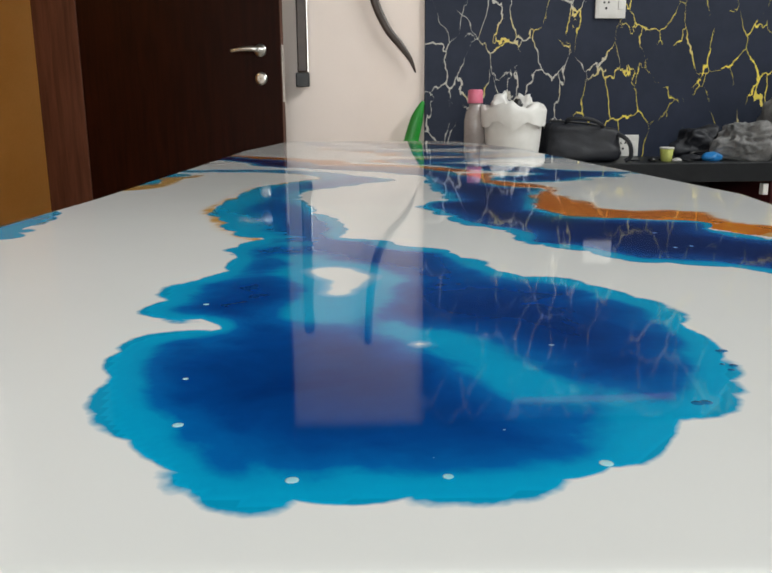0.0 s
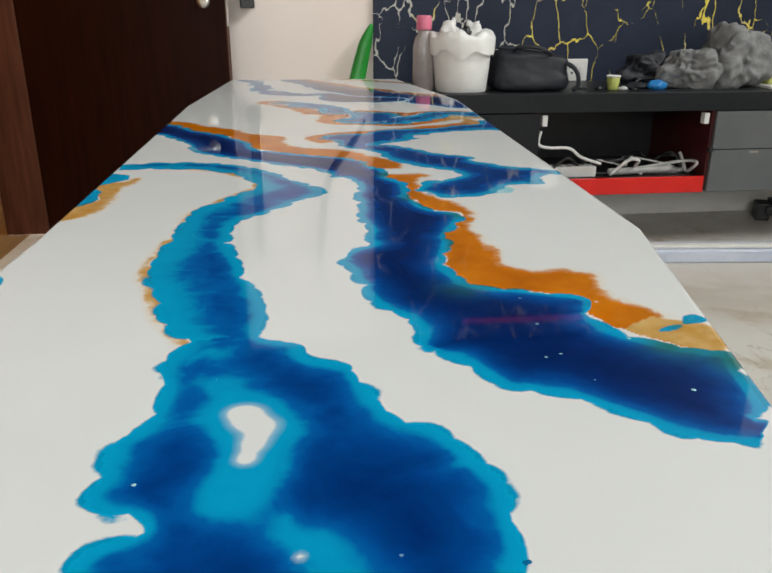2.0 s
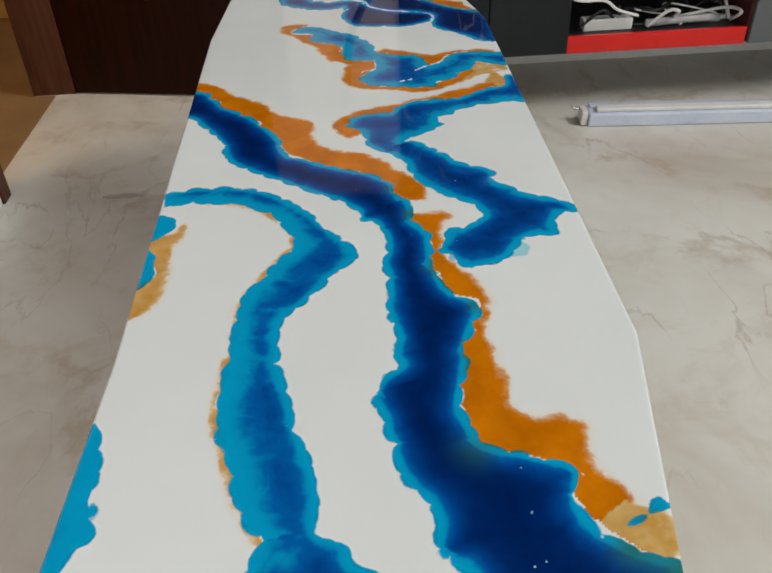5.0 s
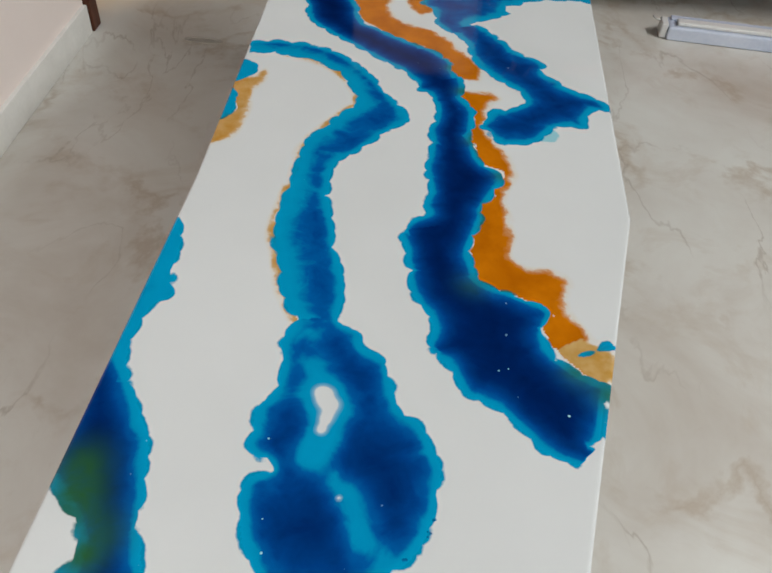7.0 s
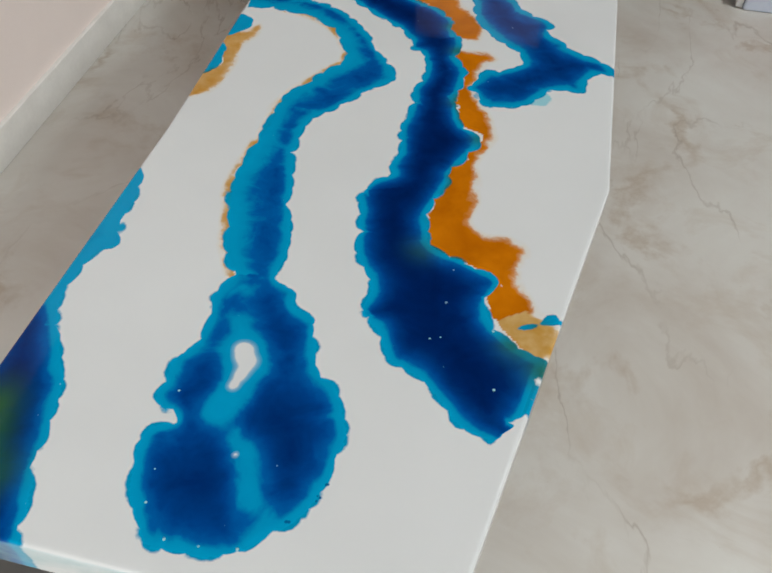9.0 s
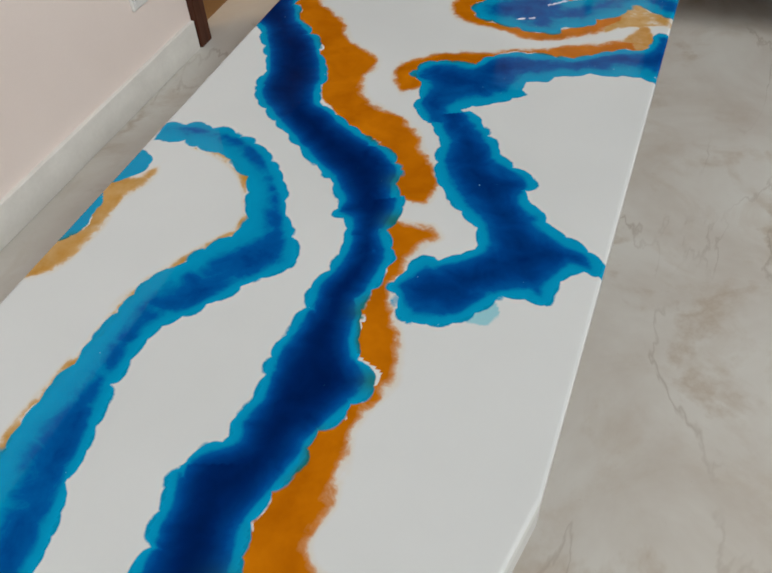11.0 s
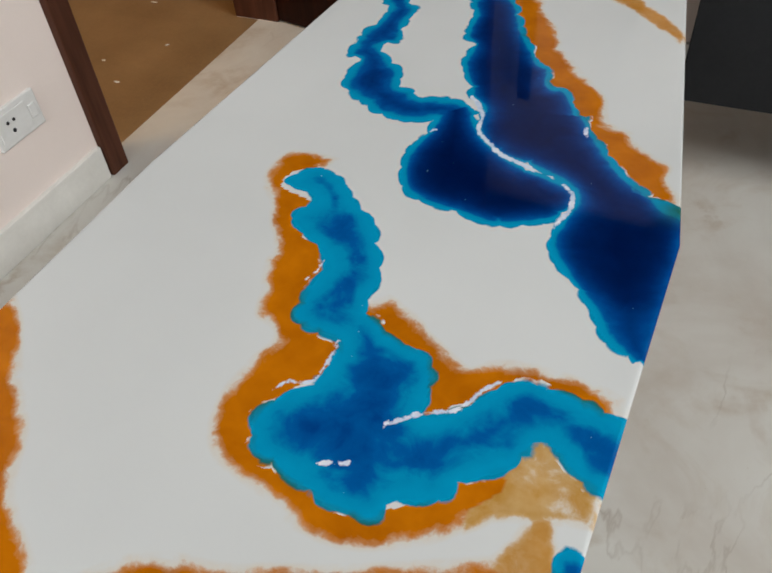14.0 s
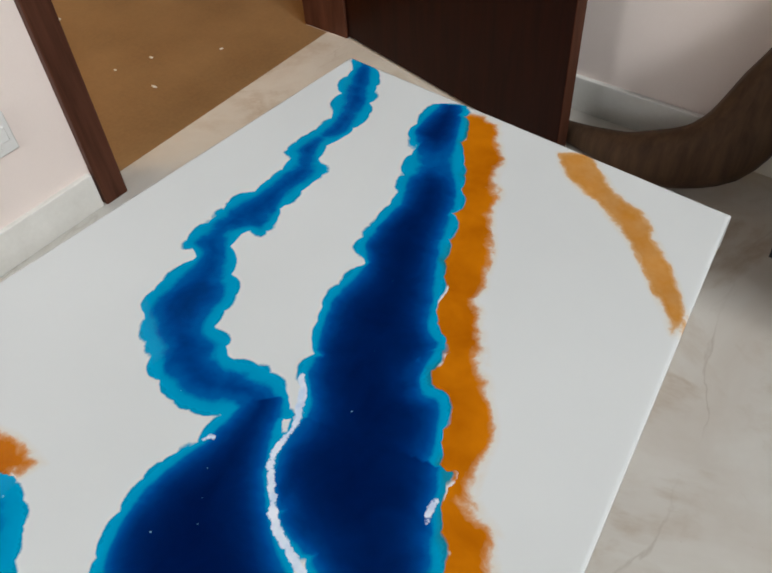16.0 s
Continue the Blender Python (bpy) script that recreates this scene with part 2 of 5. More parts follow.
M_RESIN = poured_resin()
M_FLOOR, M_CRACK = marble_floor(), crackle()
M_TEAL = rough_colour("pale_teal_resin", (0.20, 0.50, 0.58), (0.42, 0.66, 0.70), 40, 0.04)
M_BUBBLE = rough_colour("dark_teal_bubble", (0.0, 0.08, 0.22), (0.0, 0.14, 0.32), 60, 0.04)
M_SLAB = rough_colour("white_slab_resin", (0.50, 0.52, 0.51), (0.60, 0.62, 0.61), 8, 0.3)
M_PINK = rough_colour("pink_paint", (0.85, 0.735, 0.675), (0.90, 0.79, 0.73), 2.5, 0.55, relief=0.12, fine=220)
M_SKIRT = rough_colour("pale_marble_skirting", (0.72, 0.70, 0.65), (0.84, 0.82, 0.77), 7, 0.3)
M_PLATE = rough_colour("tarnished_metal", (0.34, 0.31, 0.27), (0.48, 0.44, 0.38), 30, 0.4)
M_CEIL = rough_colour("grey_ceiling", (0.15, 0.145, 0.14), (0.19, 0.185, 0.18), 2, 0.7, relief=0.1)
M_WALL = rough_colour("cream_paint", (0.58, 0.57, 0.55), (0.66, 0.65, 0.63), 2, 0.6, relief=0.1)
M_HALL = rough_colour("ochre_hall_paint", (0.55, 0.36, 0.13), (0.66, 0.45, 0.19), 3, 0.5, relief=0.1)
M_HALLFLOOR = rough_colour("brown_hall_stone", (0.22, 0.13, 0.06), (0.34, 0.21, 0.10), 3.5, 0.3)
M_DOOR = wood("dark_brown_veneer", (0.0095, 0.0020, 0.0008), (0.022, 0.0046, 0.0018), 0.42)
M_JAMB = wood("brown_door_frame", (0.05, 0.018, 0.010), (0.10, 0.038, 0.022), 0.4)
M_STEEL = rough_colour("brushed_steel", (0.50, 0.49, 0.46), (0.66, 0.65, 0.62), 60, 0.28, 1.0)
M_CHAR = rough_colour("charcoal_laminate", (0.009, 0.010, 0.012), (0.017, 0.019, 0.022), 5, 0.4, sheen_spec=0.25)
M_GREY = rough_colour("grey_laminate", (0.10, 0.108, 0.112), (0.13, 0.138, 0.142), 5, 0.4)
M_BLACK = rough_colour("black_plastic", (0.008, 0.008, 0.009), (0.018, 0.018, 0.020), 20, 0.45)
M_RED = rough_colour("red_lacquer", (0.66, 0.010, 0.008), (0.78, 0.018, 0.012), 8, 0.25)
M_REDIN = rough_colour("dark_red_board", (0.045, 0.003, 0.003), (0.075, 0.006, 0.006), 8, 0.5)
M_PLASTIC = rough_colour("white_plastic", (0.70, 0.69, 0.66), (0.80, 0.79, 0.77), 12, 0.35)
M_TUB = rough_colour("creased_white_plastic", (0.74, 0.73, 0.70), (0.86, 0.85, 0.83), 14, 0.45, relief=0.4, fine=40)
M_PINKCAP = rough_colour("pink_plastic", (0.65, 0.13, 0.22), (0.75, 0.2, 0.3), 20, 0.4)
M_BOTTLE = rough_colour("frosted_plastic", (0.30, 0.26, 0.25), (0.42, 0.38, 0.37), 12, 0.25)
M_BAG = rough_colour("black_nylon", (0.005, 0.006, 0.010), (0.012, 0.014, 0.022), 14, 0.6, relief=0.5, fine=200)
M_CLOTH = rough_colour("grey_cloth", (0.09, 0.09, 0.09), (0.30, 0.30, 0.30), 16, 0.9, relief=0.6, fine=160)
M_BLUECAP = rough_colour("blue_plastic", (0.01, 0.16, 0.45), (0.02, 0.22, 0.55), 20, 0.35)
M_CUP = rough_colour("olive_paper", (0.36, 0.40, 0.08), (0.48, 0.50, 0.14), 20, 0.6)
M_CABLE = rough_colour("grey_cable", (0.34, 0.33, 0.32), (0.55, 0.54, 0.52), 30, 0.45)
M_TUBE = rough_colour("pale_blue_plastic", (0.52, 0.58, 0.72), (0.68, 0.72, 0.82), 6, 0.22)
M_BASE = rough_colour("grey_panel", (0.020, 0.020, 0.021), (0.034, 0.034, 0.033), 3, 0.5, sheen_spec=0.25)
M_GREEN = rough_colour("green_paint", (0.01, 0.20, 0.02), (0.02, 0.32, 0.04), 9, 0.4)
M_HORN = wood("brown_curved_wood", (0.055, 0.032, 0.020), (0.11, 0.066, 0.040), 0.45)
M_SHEATH = rough_colour("dark_leather", (0.025, 0.014, 0.010), (0.055, 0.030, 0.020), 18, 0.4)


# ---- building blocks ----
def to_mesh(bm, name, material, smooth=False):
    me = bpy.data.meshes.new(name)
    bm.normal_update()
    bm.to_mesh(me)
    bm.free()
    if material:
        me.materials.append(material)
    if smooth:
        me.polygons.foreach_set("use_smooth", [True] * len(me.polygons))
    return me


def thing(name, m, label, category, group="", kind=""):
    ob = new(name)
    ob.empty_display_size = 0.05
    ob.matrix_world = m
    return tagged(ob, label, category, group, kind)


def part(name, bm, material, parent, label="", smooth=False):
    ob = new(name, to_mesh(bm, name, material, smooth))
    ob.parent = parent
    return tagged(ob, label)


def single(name, bm, material, m, label, category="", group="", kind="", smooth=False):
    ob = new(name, to_mesh(bm, name, material, smooth))
    ob.matrix_world = m
    return tagged(ob, label, category, group, kind)


def box(x0, x1, y0, y1, z0, z1, bevel=0.0, bm=None, seg=2):
    bm = bm or bmesh.new()
    r = bmesh.ops.create_cube(bm, size=1, matrix=Matrix.Translation(((x0 + x1) / 2, (y0 + y1) / 2, (z0 + z1) / 2)) @ Matrix.Diagonal((x1 - x0, y1 - y0, z1 - z0, 1)))
    if bevel:
        edges = list({e for v in r["verts"] for e in v.link_edges})
        bmesh.ops.bevel(bm, geom=edges, offset=bevel, segments=seg, affect="EDGES", profile=0.5)
    return bm


def prism(points, z0, z1, bevel=0.0, seg=3):
    bm = bmesh.new()
    low = [bm.verts.new((x, y, z0)) for x, y in points]
    top = [bm.verts.new((x, y, z1)) for x, y in points]
    bm.faces.new(low[::-1])
    bm.faces.new(top)
    for i in range(len(points)):
        j = (i + 1) % len(points)
        bm.faces.new((low[i], low[j], top[j], top[i]))
    if bevel:
        edges = [e for e in bm.edges if all(v.co.z > z1 - 1e-6 for v in e.verts)]
        bmesh.ops.bevel(bm, geom=edges, offset=bevel, segments=seg, affect="EDGES", profile=0.6)
    return bm


def lathe(profile, seg=28, wob=0.0, bm=None, centre=(0, 0, 0)):
    """A turned shape from (radius, height) rows."""
    bm = bm or bmesh.new()
    rings = []
    for i, (r, z) in enumerate(profile):
        ring = []
        for k in range(seg):
            a = 2 * math.pi * k / seg
            q = 1 + wob * noise.noise((math.cos(a) * 1.7, math.sin(a) * 1.7, z * 9 + i))
            ring.append(bm.verts.new((centre[0] + r * q * math.cos(a), centre[1] + r * q * math.sin(a), centre[2] + z)))
        rings.append(ring)
    for a, b in zip(rings, rings[1:]):
        for k in range(seg):
            bm.faces.new((a[k], a[(k + 1) % seg], b[(k + 1) % seg], b[k]))
    bm.faces.new(rings[0][::-1])
    bm.faces.new(rings[-1])
    return bm


def pipe(points, radius, seg=8, bm=None, flat=1.0):
    """A tube along a smooth line; radius may be a list, one for each point."""
    bm = bm or bmesh.new()
    radii = radius if isinstance(radius, (list, tuple)) else [radius] * len(points)
    pts, rr = [], []
    P = [Vector(p) for p in points]
    for i in range(len(P) - 1):
        a, b, c, d = P[max(i - 1, 0)], P[i], P[i + 1], P[min(i + 2, len(P) - 1)]
        for k in range(6):
            t = k / 6
            pts.append(0.5 * ((2 * b) + (c - a) * t + (2 * a - 5 * b + 4 * c - d) * t * t + (3 * b - a - 3 * c + d) * t ** 3))
            rr.append(radii[i] + (radii[i + 1] - radii[i]) * t)
    pts.append(P[-1])
    rr.append(radii[-1])
    rings = []
    for i, (q, r) in enumerate(zip(pts, rr)):
        d = (pts[min(i + 1, len(pts) - 1)] - pts[max(i - 1, 0)]).normalized()
        u = d.cross(Vector((0, 1, 0)) if abs(d.y) < 0.9 else Vector((1, 0, 0))).normalized()
        v = d.cross(u)
        rings.append([bm.verts.new(q + r * (math.cos(2 * math.pi * k / seg) * u + flat * math.sin(2 * math.pi * k / seg) * v)) for k in range(seg)])
    for a, b in zip(rings, rings[1:]):
        for k in range(seg):
            bm.faces.new((a[k], a[(k + 1) % seg], b[(k + 1) % seg], b[k]))
    bm.faces.new(rings[0][::-1])
    bm.faces.new(rings[-1])
    return bm


def crumple(cx, cy, cz, sx, sy, sz, amount=0.35, freq=5.0, level=4, seed=0.0):
    """A crumpled soft lump that lies on z = cz."""
    bm = bmesh.new()
    bmesh.ops.create_icosphere(bm, subdivisions=level, radius=1)
    for v in bm.verts:
        p = v.co.copy()
        n1 = noise.noise(p * freq * 0.4 + Vector((seed, 0, 0)))
        n2 = abs(noise.noise(p * freq + Vector((0, seed, 0))))
        q = 1 + amount * (n1 - n2 * 0.8 + 0.2)
        z = p.z * q
        v.co = (cx + p.x * q * sx, cy + p.y * q * sy, cz + max((z + 0.75) / 1.75, 0.0) * sz)
    return bm


ROOM = pose(0, 0, 0, 0, 0, 2.9)
LEFT, BACK, RIGHT, FRONT, HIGH = -1.174, 3.39, 4.4, -2.6, 5.35
DOOR0, DOOR1, LINTEL = 2.40, 3.33, 2.175


# ---- the room ----
def build_room():
    single("floor", box(LEFT - 0.065, RIGHT + 0.1, FRONT - 0.1, BACK + 0.1, -0.08, 0), M_FLOOR, ROOM, "cream marble floor with faint brown veins", "floor", kind="structure")
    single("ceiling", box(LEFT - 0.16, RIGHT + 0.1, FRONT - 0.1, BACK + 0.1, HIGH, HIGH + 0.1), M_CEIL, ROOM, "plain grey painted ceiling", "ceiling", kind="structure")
    single("wall_north", box(LEFT - 0.16, RIGHT + 0.1, BACK, BACK + 0.15, 0, HIGH), M_PINK, ROOM, "pink painted plaster wall", "wall", kind="structure")
    bm = box(LEFT - 0.16, LEFT, FRONT, DOOR0, 0, HIGH)
    box(LEFT - 0.16, LEFT, DOOR1, BACK, 0, HIGH, bm=bm)
    box(LEFT - 0.16, LEFT, DOOR0, DOOR1, LINTEL, HIGH, bm=bm)
    single("wall_west", bm, M_PINK, ROOM, "pink painted plaster wall with a doorway", "wall", kind="structure")
    # window walls behind the camera and on the far side of the room
    bm = box(LEFT - 0.16, -1.12, FRONT - 0.15, FRONT, 0, HIGH)
    box(0.72, RIGHT + 0.1, FRONT - 0.15, FRONT, 0, HIGH, bm=bm)
    box(-1.12, 0.72, FRONT - 0.15, FRONT, 0, 1.18, bm=bm)
    box(-1.12, 0.72, FRONT - 0.15, FRONT, 2.32, HIGH, bm=bm)
    single("wall_south", bm, M_WALL, ROOM, "cream painted wall with a wide window opening", "wall", kind="structure")
    bm = box(RIGHT, RIGHT + 0.15, FRONT, -0.9, 0, HIGH)
    box(RIGHT, RIGHT + 0.15, 2.3, BACK, 0, HIGH, bm=bm)
    box(RIGHT, RIGHT + 0.15, -0.9, 2.3, 0, 4.21, bm=bm)
    box(RIGHT, RIGHT + 0.15, -0.9, 2.3, 5.19, HIGH, bm=bm)
    single("wall_east", bm, M_WALL, ROOM, "cream painted wall with a wide window opening", "wall", kind="structure")
    single("wall_panel", box(0.345, 2.45, BACK - 0.018, BACK - 0.001, 0.62, 2.178, 0.002), M_CRACK, ROOM, "slate blue wall finish with gold and grey crack lines", "wall panel", kind="structure")
    single("upper_wall", box(LEFT + 0.031, 2.45, BACK - 0.03, BACK - 0.001, 2.18, HIGH - 0.002, 0.002), M_CHAR, ROOM, "charcoal upper part of the end wall", "wall panel", kind="structure")
    single("upper_wall", box(LEFT + 0.001, LEFT + 0.03, FRONT + 0.01, BACK - 0.001, 2.18, HIGH - 0.002, 0.002), M_CHAR, ROOM, "charcoal upper part of the side wall", "wall panel", kind="structure")
    single("upper_wall", box(2.452, RIGHT - 0.002, BACK - 0.03, BACK - 0.001, 2.9, HIGH - 0.002, 0.002), M_CHAR, ROOM, "charcoal upper part of the end wall", "wall panel", kind="structure")
    single("wall_trim", box(0.80, 1.62, BACK - 0.03, BACK - 0.019, 2.045, 2.075, 0.002), M_RED, ROOM, "narrow red board on the slate wall", "trim", kind="structure")
    bm = box(LEFT, LEFT + 0.016, FRONT, DOOR0 - 0.075, 0, 0.105, 0.003)
    single("baseboard", bm, M_SKIRT, ROOM, "pale marble skirting along the pink wall", "baseboard", kind="structure")
    bm = box(LEFT + 0.09, RIGHT, BACK - 0.016, BACK, 0, 0.105, 0.003)
    single("baseboard", bm, M_SKIRT, ROOM, "pale marble skirting along the pink wall", "baseboard", kind="structure")
    # the hall behind the doorway
    single("hall_floor", box(LEFT - 2.2, LEFT - 0.066, 1.2, 4.6, -0.082, -0.002), M_HALLFLOOR, ROOM, "brown polished stone floor of the hall", "floor", kind="structure")
    bm = box(LEFT - 2.35, LEFT - 2.2, 1.2, 4.6, 0, HIGH)
    box(LEFT - 2.2, LEFT - 0.16, 4.6, 4.75, 0, HIGH, bm=bm)
    box(LEFT - 2.2, LEFT - 0.16, 1.05, 1.2, 0, HIGH, bm=bm)
    single("hall_wall", bm, M_HALL, ROOM, "ochre painted wall of the lit hall", "wall", kind="structure")
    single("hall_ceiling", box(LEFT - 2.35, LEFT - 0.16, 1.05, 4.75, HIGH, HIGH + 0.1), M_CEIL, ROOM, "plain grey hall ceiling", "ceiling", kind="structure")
    single("hall_rail", box(LEFT - 2.2, LEFT - 2.16, 1.2, 4.6, 1.10, 1.22, 0.004), M_JAMB, ROOM, "dark wooden rail on the hall wall", "trim", kind="structure")


def build_door():
    frame_ = thing("door_frame", ROOM, "brown wooden door frame round the open doorway", "door frame", kind="structure")
    part("jamb", box(LEFT - 0.165, LEFT + 0.022, DOOR0 - 0.07, DOOR0, 0, LINTEL, 0.004), M_JAMB, frame_)
    part("jamb", box(LEFT - 0.165, LEFT + 0.022, DOOR1 - 0.001, DOOR1 + 0.055, 0, LINTEL, 0.004), M_JAMB, frame_)
    part("head", box(LEFT - 0.165, LEFT + 0.022, DOOR0 - 0.07, DOOR1 + 0.055, LINTEL + 0.001, LINTEL + 0.07, 0.004), M_JAMB, frame_)
    # leaf local: x from the hinge, face to -y
    d = thing("door_1", pose(-1.325, 3.275, 0, 0, 0, -9.4), "dark brown veneered door standing open against the wall", "door", kind="structure")
    w = 0.90
    part("leaf", box(0, w, 0, 0.038, 0.008, 2.165, 0.002), M_DOOR, d)
    part("edge_strip", box(w, w + 0.0025, 0.002, 0.036, 0.012, 2.16), M_JAMB, d, "brown edge band of the door")
    part("strike_plate", box(w + 0.002, w + 0.006, 0.008, 0.03, 0.90, 1.13, 0.0008), M_STEEL, d, "steel lock plate")
    bm = lathe([(0.026, 0), (0.026, 0.006), (0.020, 0.010), (0.011, 0.012), (0.011, 0.045), (0.0, 0.046)], 24)
    bm.transform(Matrix.Translation((w - 0.085, 0, 1.108)) @ Matrix.Rotation(radians(90), 4, "X"))
    pipe([(w - 0.085, -0.046, 1.108), (w - 0.105, -0.052, 1.111), (w - 0.145, -0.054, 1.110), (w - 0.195, -0.05, 1.104)], [0.011, 0.011, 0.009, 0.007], 10, bm)
    part("door_handle", bm, M_STEEL, d, "satin steel lever handle", True)
    bm = lathe([(0.026, 0), (0.026, 0.007), (0.022, 0.010), (0.012, 0.011), (0.0, 0.0112)], 24)
    bm.transform(Matrix.Translation((w - 0.085, 0, 0.995)) @ Matrix.Rotation(radians(90), 4, "X"))
    part("lock_rose", bm, M_STEEL, d, "round steel keyhole plate", True)


build_room()
build_door()


# ---- the resin table ----
TOP, THICK = 0.76, 0.046
OUTLINE = [(-0.263, 0.002), (0.196, 0.004), (0.297, 0.562), (0.292, 1.685), (0.191, 2.272), (-0.315, 2.276), (-0.324, 1.6), (-0.269, 0.55)]


def spline(rows, step):
    rows = np.array(rows, float)
    out = []
    for i in range(len(rows) - 1):
        a, b, c, d = rows[max(i - 1, 0)], rows[i], rows[i + 1], rows[min(i + 2, len(rows) - 1)]
        k = max(2, int(max(np.hypot(*(c - b)[:2]), np.hypot(*(c - b)[2:])) / step))
        for j in range(k):
            t = j / k
            out.append(0.5 * (2 * b + (c - a) * t + (2 * a - 5 * b + 4 * c - d) * t * t + (3 * b - a - 3 * c + d) * t ** 3))
    out.append(rows[-1])
    return np.array(out)


POURS = []


def pour(name, ribs, stuff, **how):
    """Notes a poured band: ribs (x, y, half width, direction in degrees from one bank to the other)."""
    grow = how.get("grow", (0.0, 0.0))
    banks = []
    for x, y, h, a in ribs:
        c, s = math.cos(radians(a)), math.sin(radians(a))
        u, w = h + grow[0], h + grow[1]
        banks.append((x - u * c, y - u * s, x + w * c, y + w * s))
    POURS.append((name, stuff, spline(banks, 0.005), how))


def gaps(P, line):
    """Distance from each point to an open line."""
    best = np.full(len(P), 9.0)
    for a, b in zip(line, line[1:]):
        d = b - a
        q = P - a
        t = np.clip((q @ d) / max(d @ d, 1e-12), 0, 1)
        best = np.minimum(best, ((q - t[:, None] * d) ** 2).sum(1))
    return np.sqrt(best)


def within(P, loop):
    """Whether each point lies in a closed loop, by its winding."""
    turns = np.zeros(len(P), int)
    for a, b in zip(loop, np.roll(loop, -1, 0)):
        side = (b[0] - a[0]) * (P[:, 1] - a[1]) - (P[:, 0] - a[0]) * (b[1] - a[1])
        turns += ((a[1] <= P[:, 1]) & (b[1] > P[:, 1]) & (side > 0)).astype(int)
        turns -= ((a[1] > P[:, 1]) & (b[1] <= P[:, 1]) & (side < 0)).astype(int)
    return turns != 0


def blobs(P, rows):
    total = np.zeros(len(P))
    for x, y, r, k in rows:
        total += k * np.exp(-((P[:, 0] - x) ** 2 + (P[:, 1] - y) ** 2) / r ** 2)
    return total


def side_at(points, ys):
    points = sorted(points, key=lambda q: q[1])
    return np.interp(ys, [q[1] for q in points], [q[0] for q in points])


def pieces(grid):
    """Numbers the connected pieces of a grid of owners; crumbs join the piece beside them."""
    high, wide = grid.shape
    own = grid.ravel().tolist()
    mark = [-1] * len(own)
    names = []
    for start in range(len(own)):
        if mark[start] >= 0:
            continue
        number, count, todo, beside = own[start], 0, [start], -1
        mark[start] = len(names)
        cells = []
        while todo:
            q = todo.pop()
            cells.append(q)
            x = q % wide
            for near, there in ((q - 1, x > 0), (q + 1, x < wide - 1), (q - wide, q >= wide), (q + wide, q < len(own) - wide)):
                if not there:
                    continue
                if own[near] == number and mark[near] < 0:
                    mark[near] = len(names)
                    todo.append(near)
                elif own[near] != number and mark[near] >= 0:
                    beside = mark[near]
        if len(cells) < 150 and beside >= 0:
            for q in cells:
                mark[q] = beside
        else:
            names.append((len(names), number))
    return np.array(mark), names


EDGE = [(0.0015, 0.0003), (0.0028, 0.0012), (0.0037, 0.0026), (0.004, 0.0045), (0.004, 0.02), (0.004, 0.0455)]
ACROSS, ALONG = 232, 880


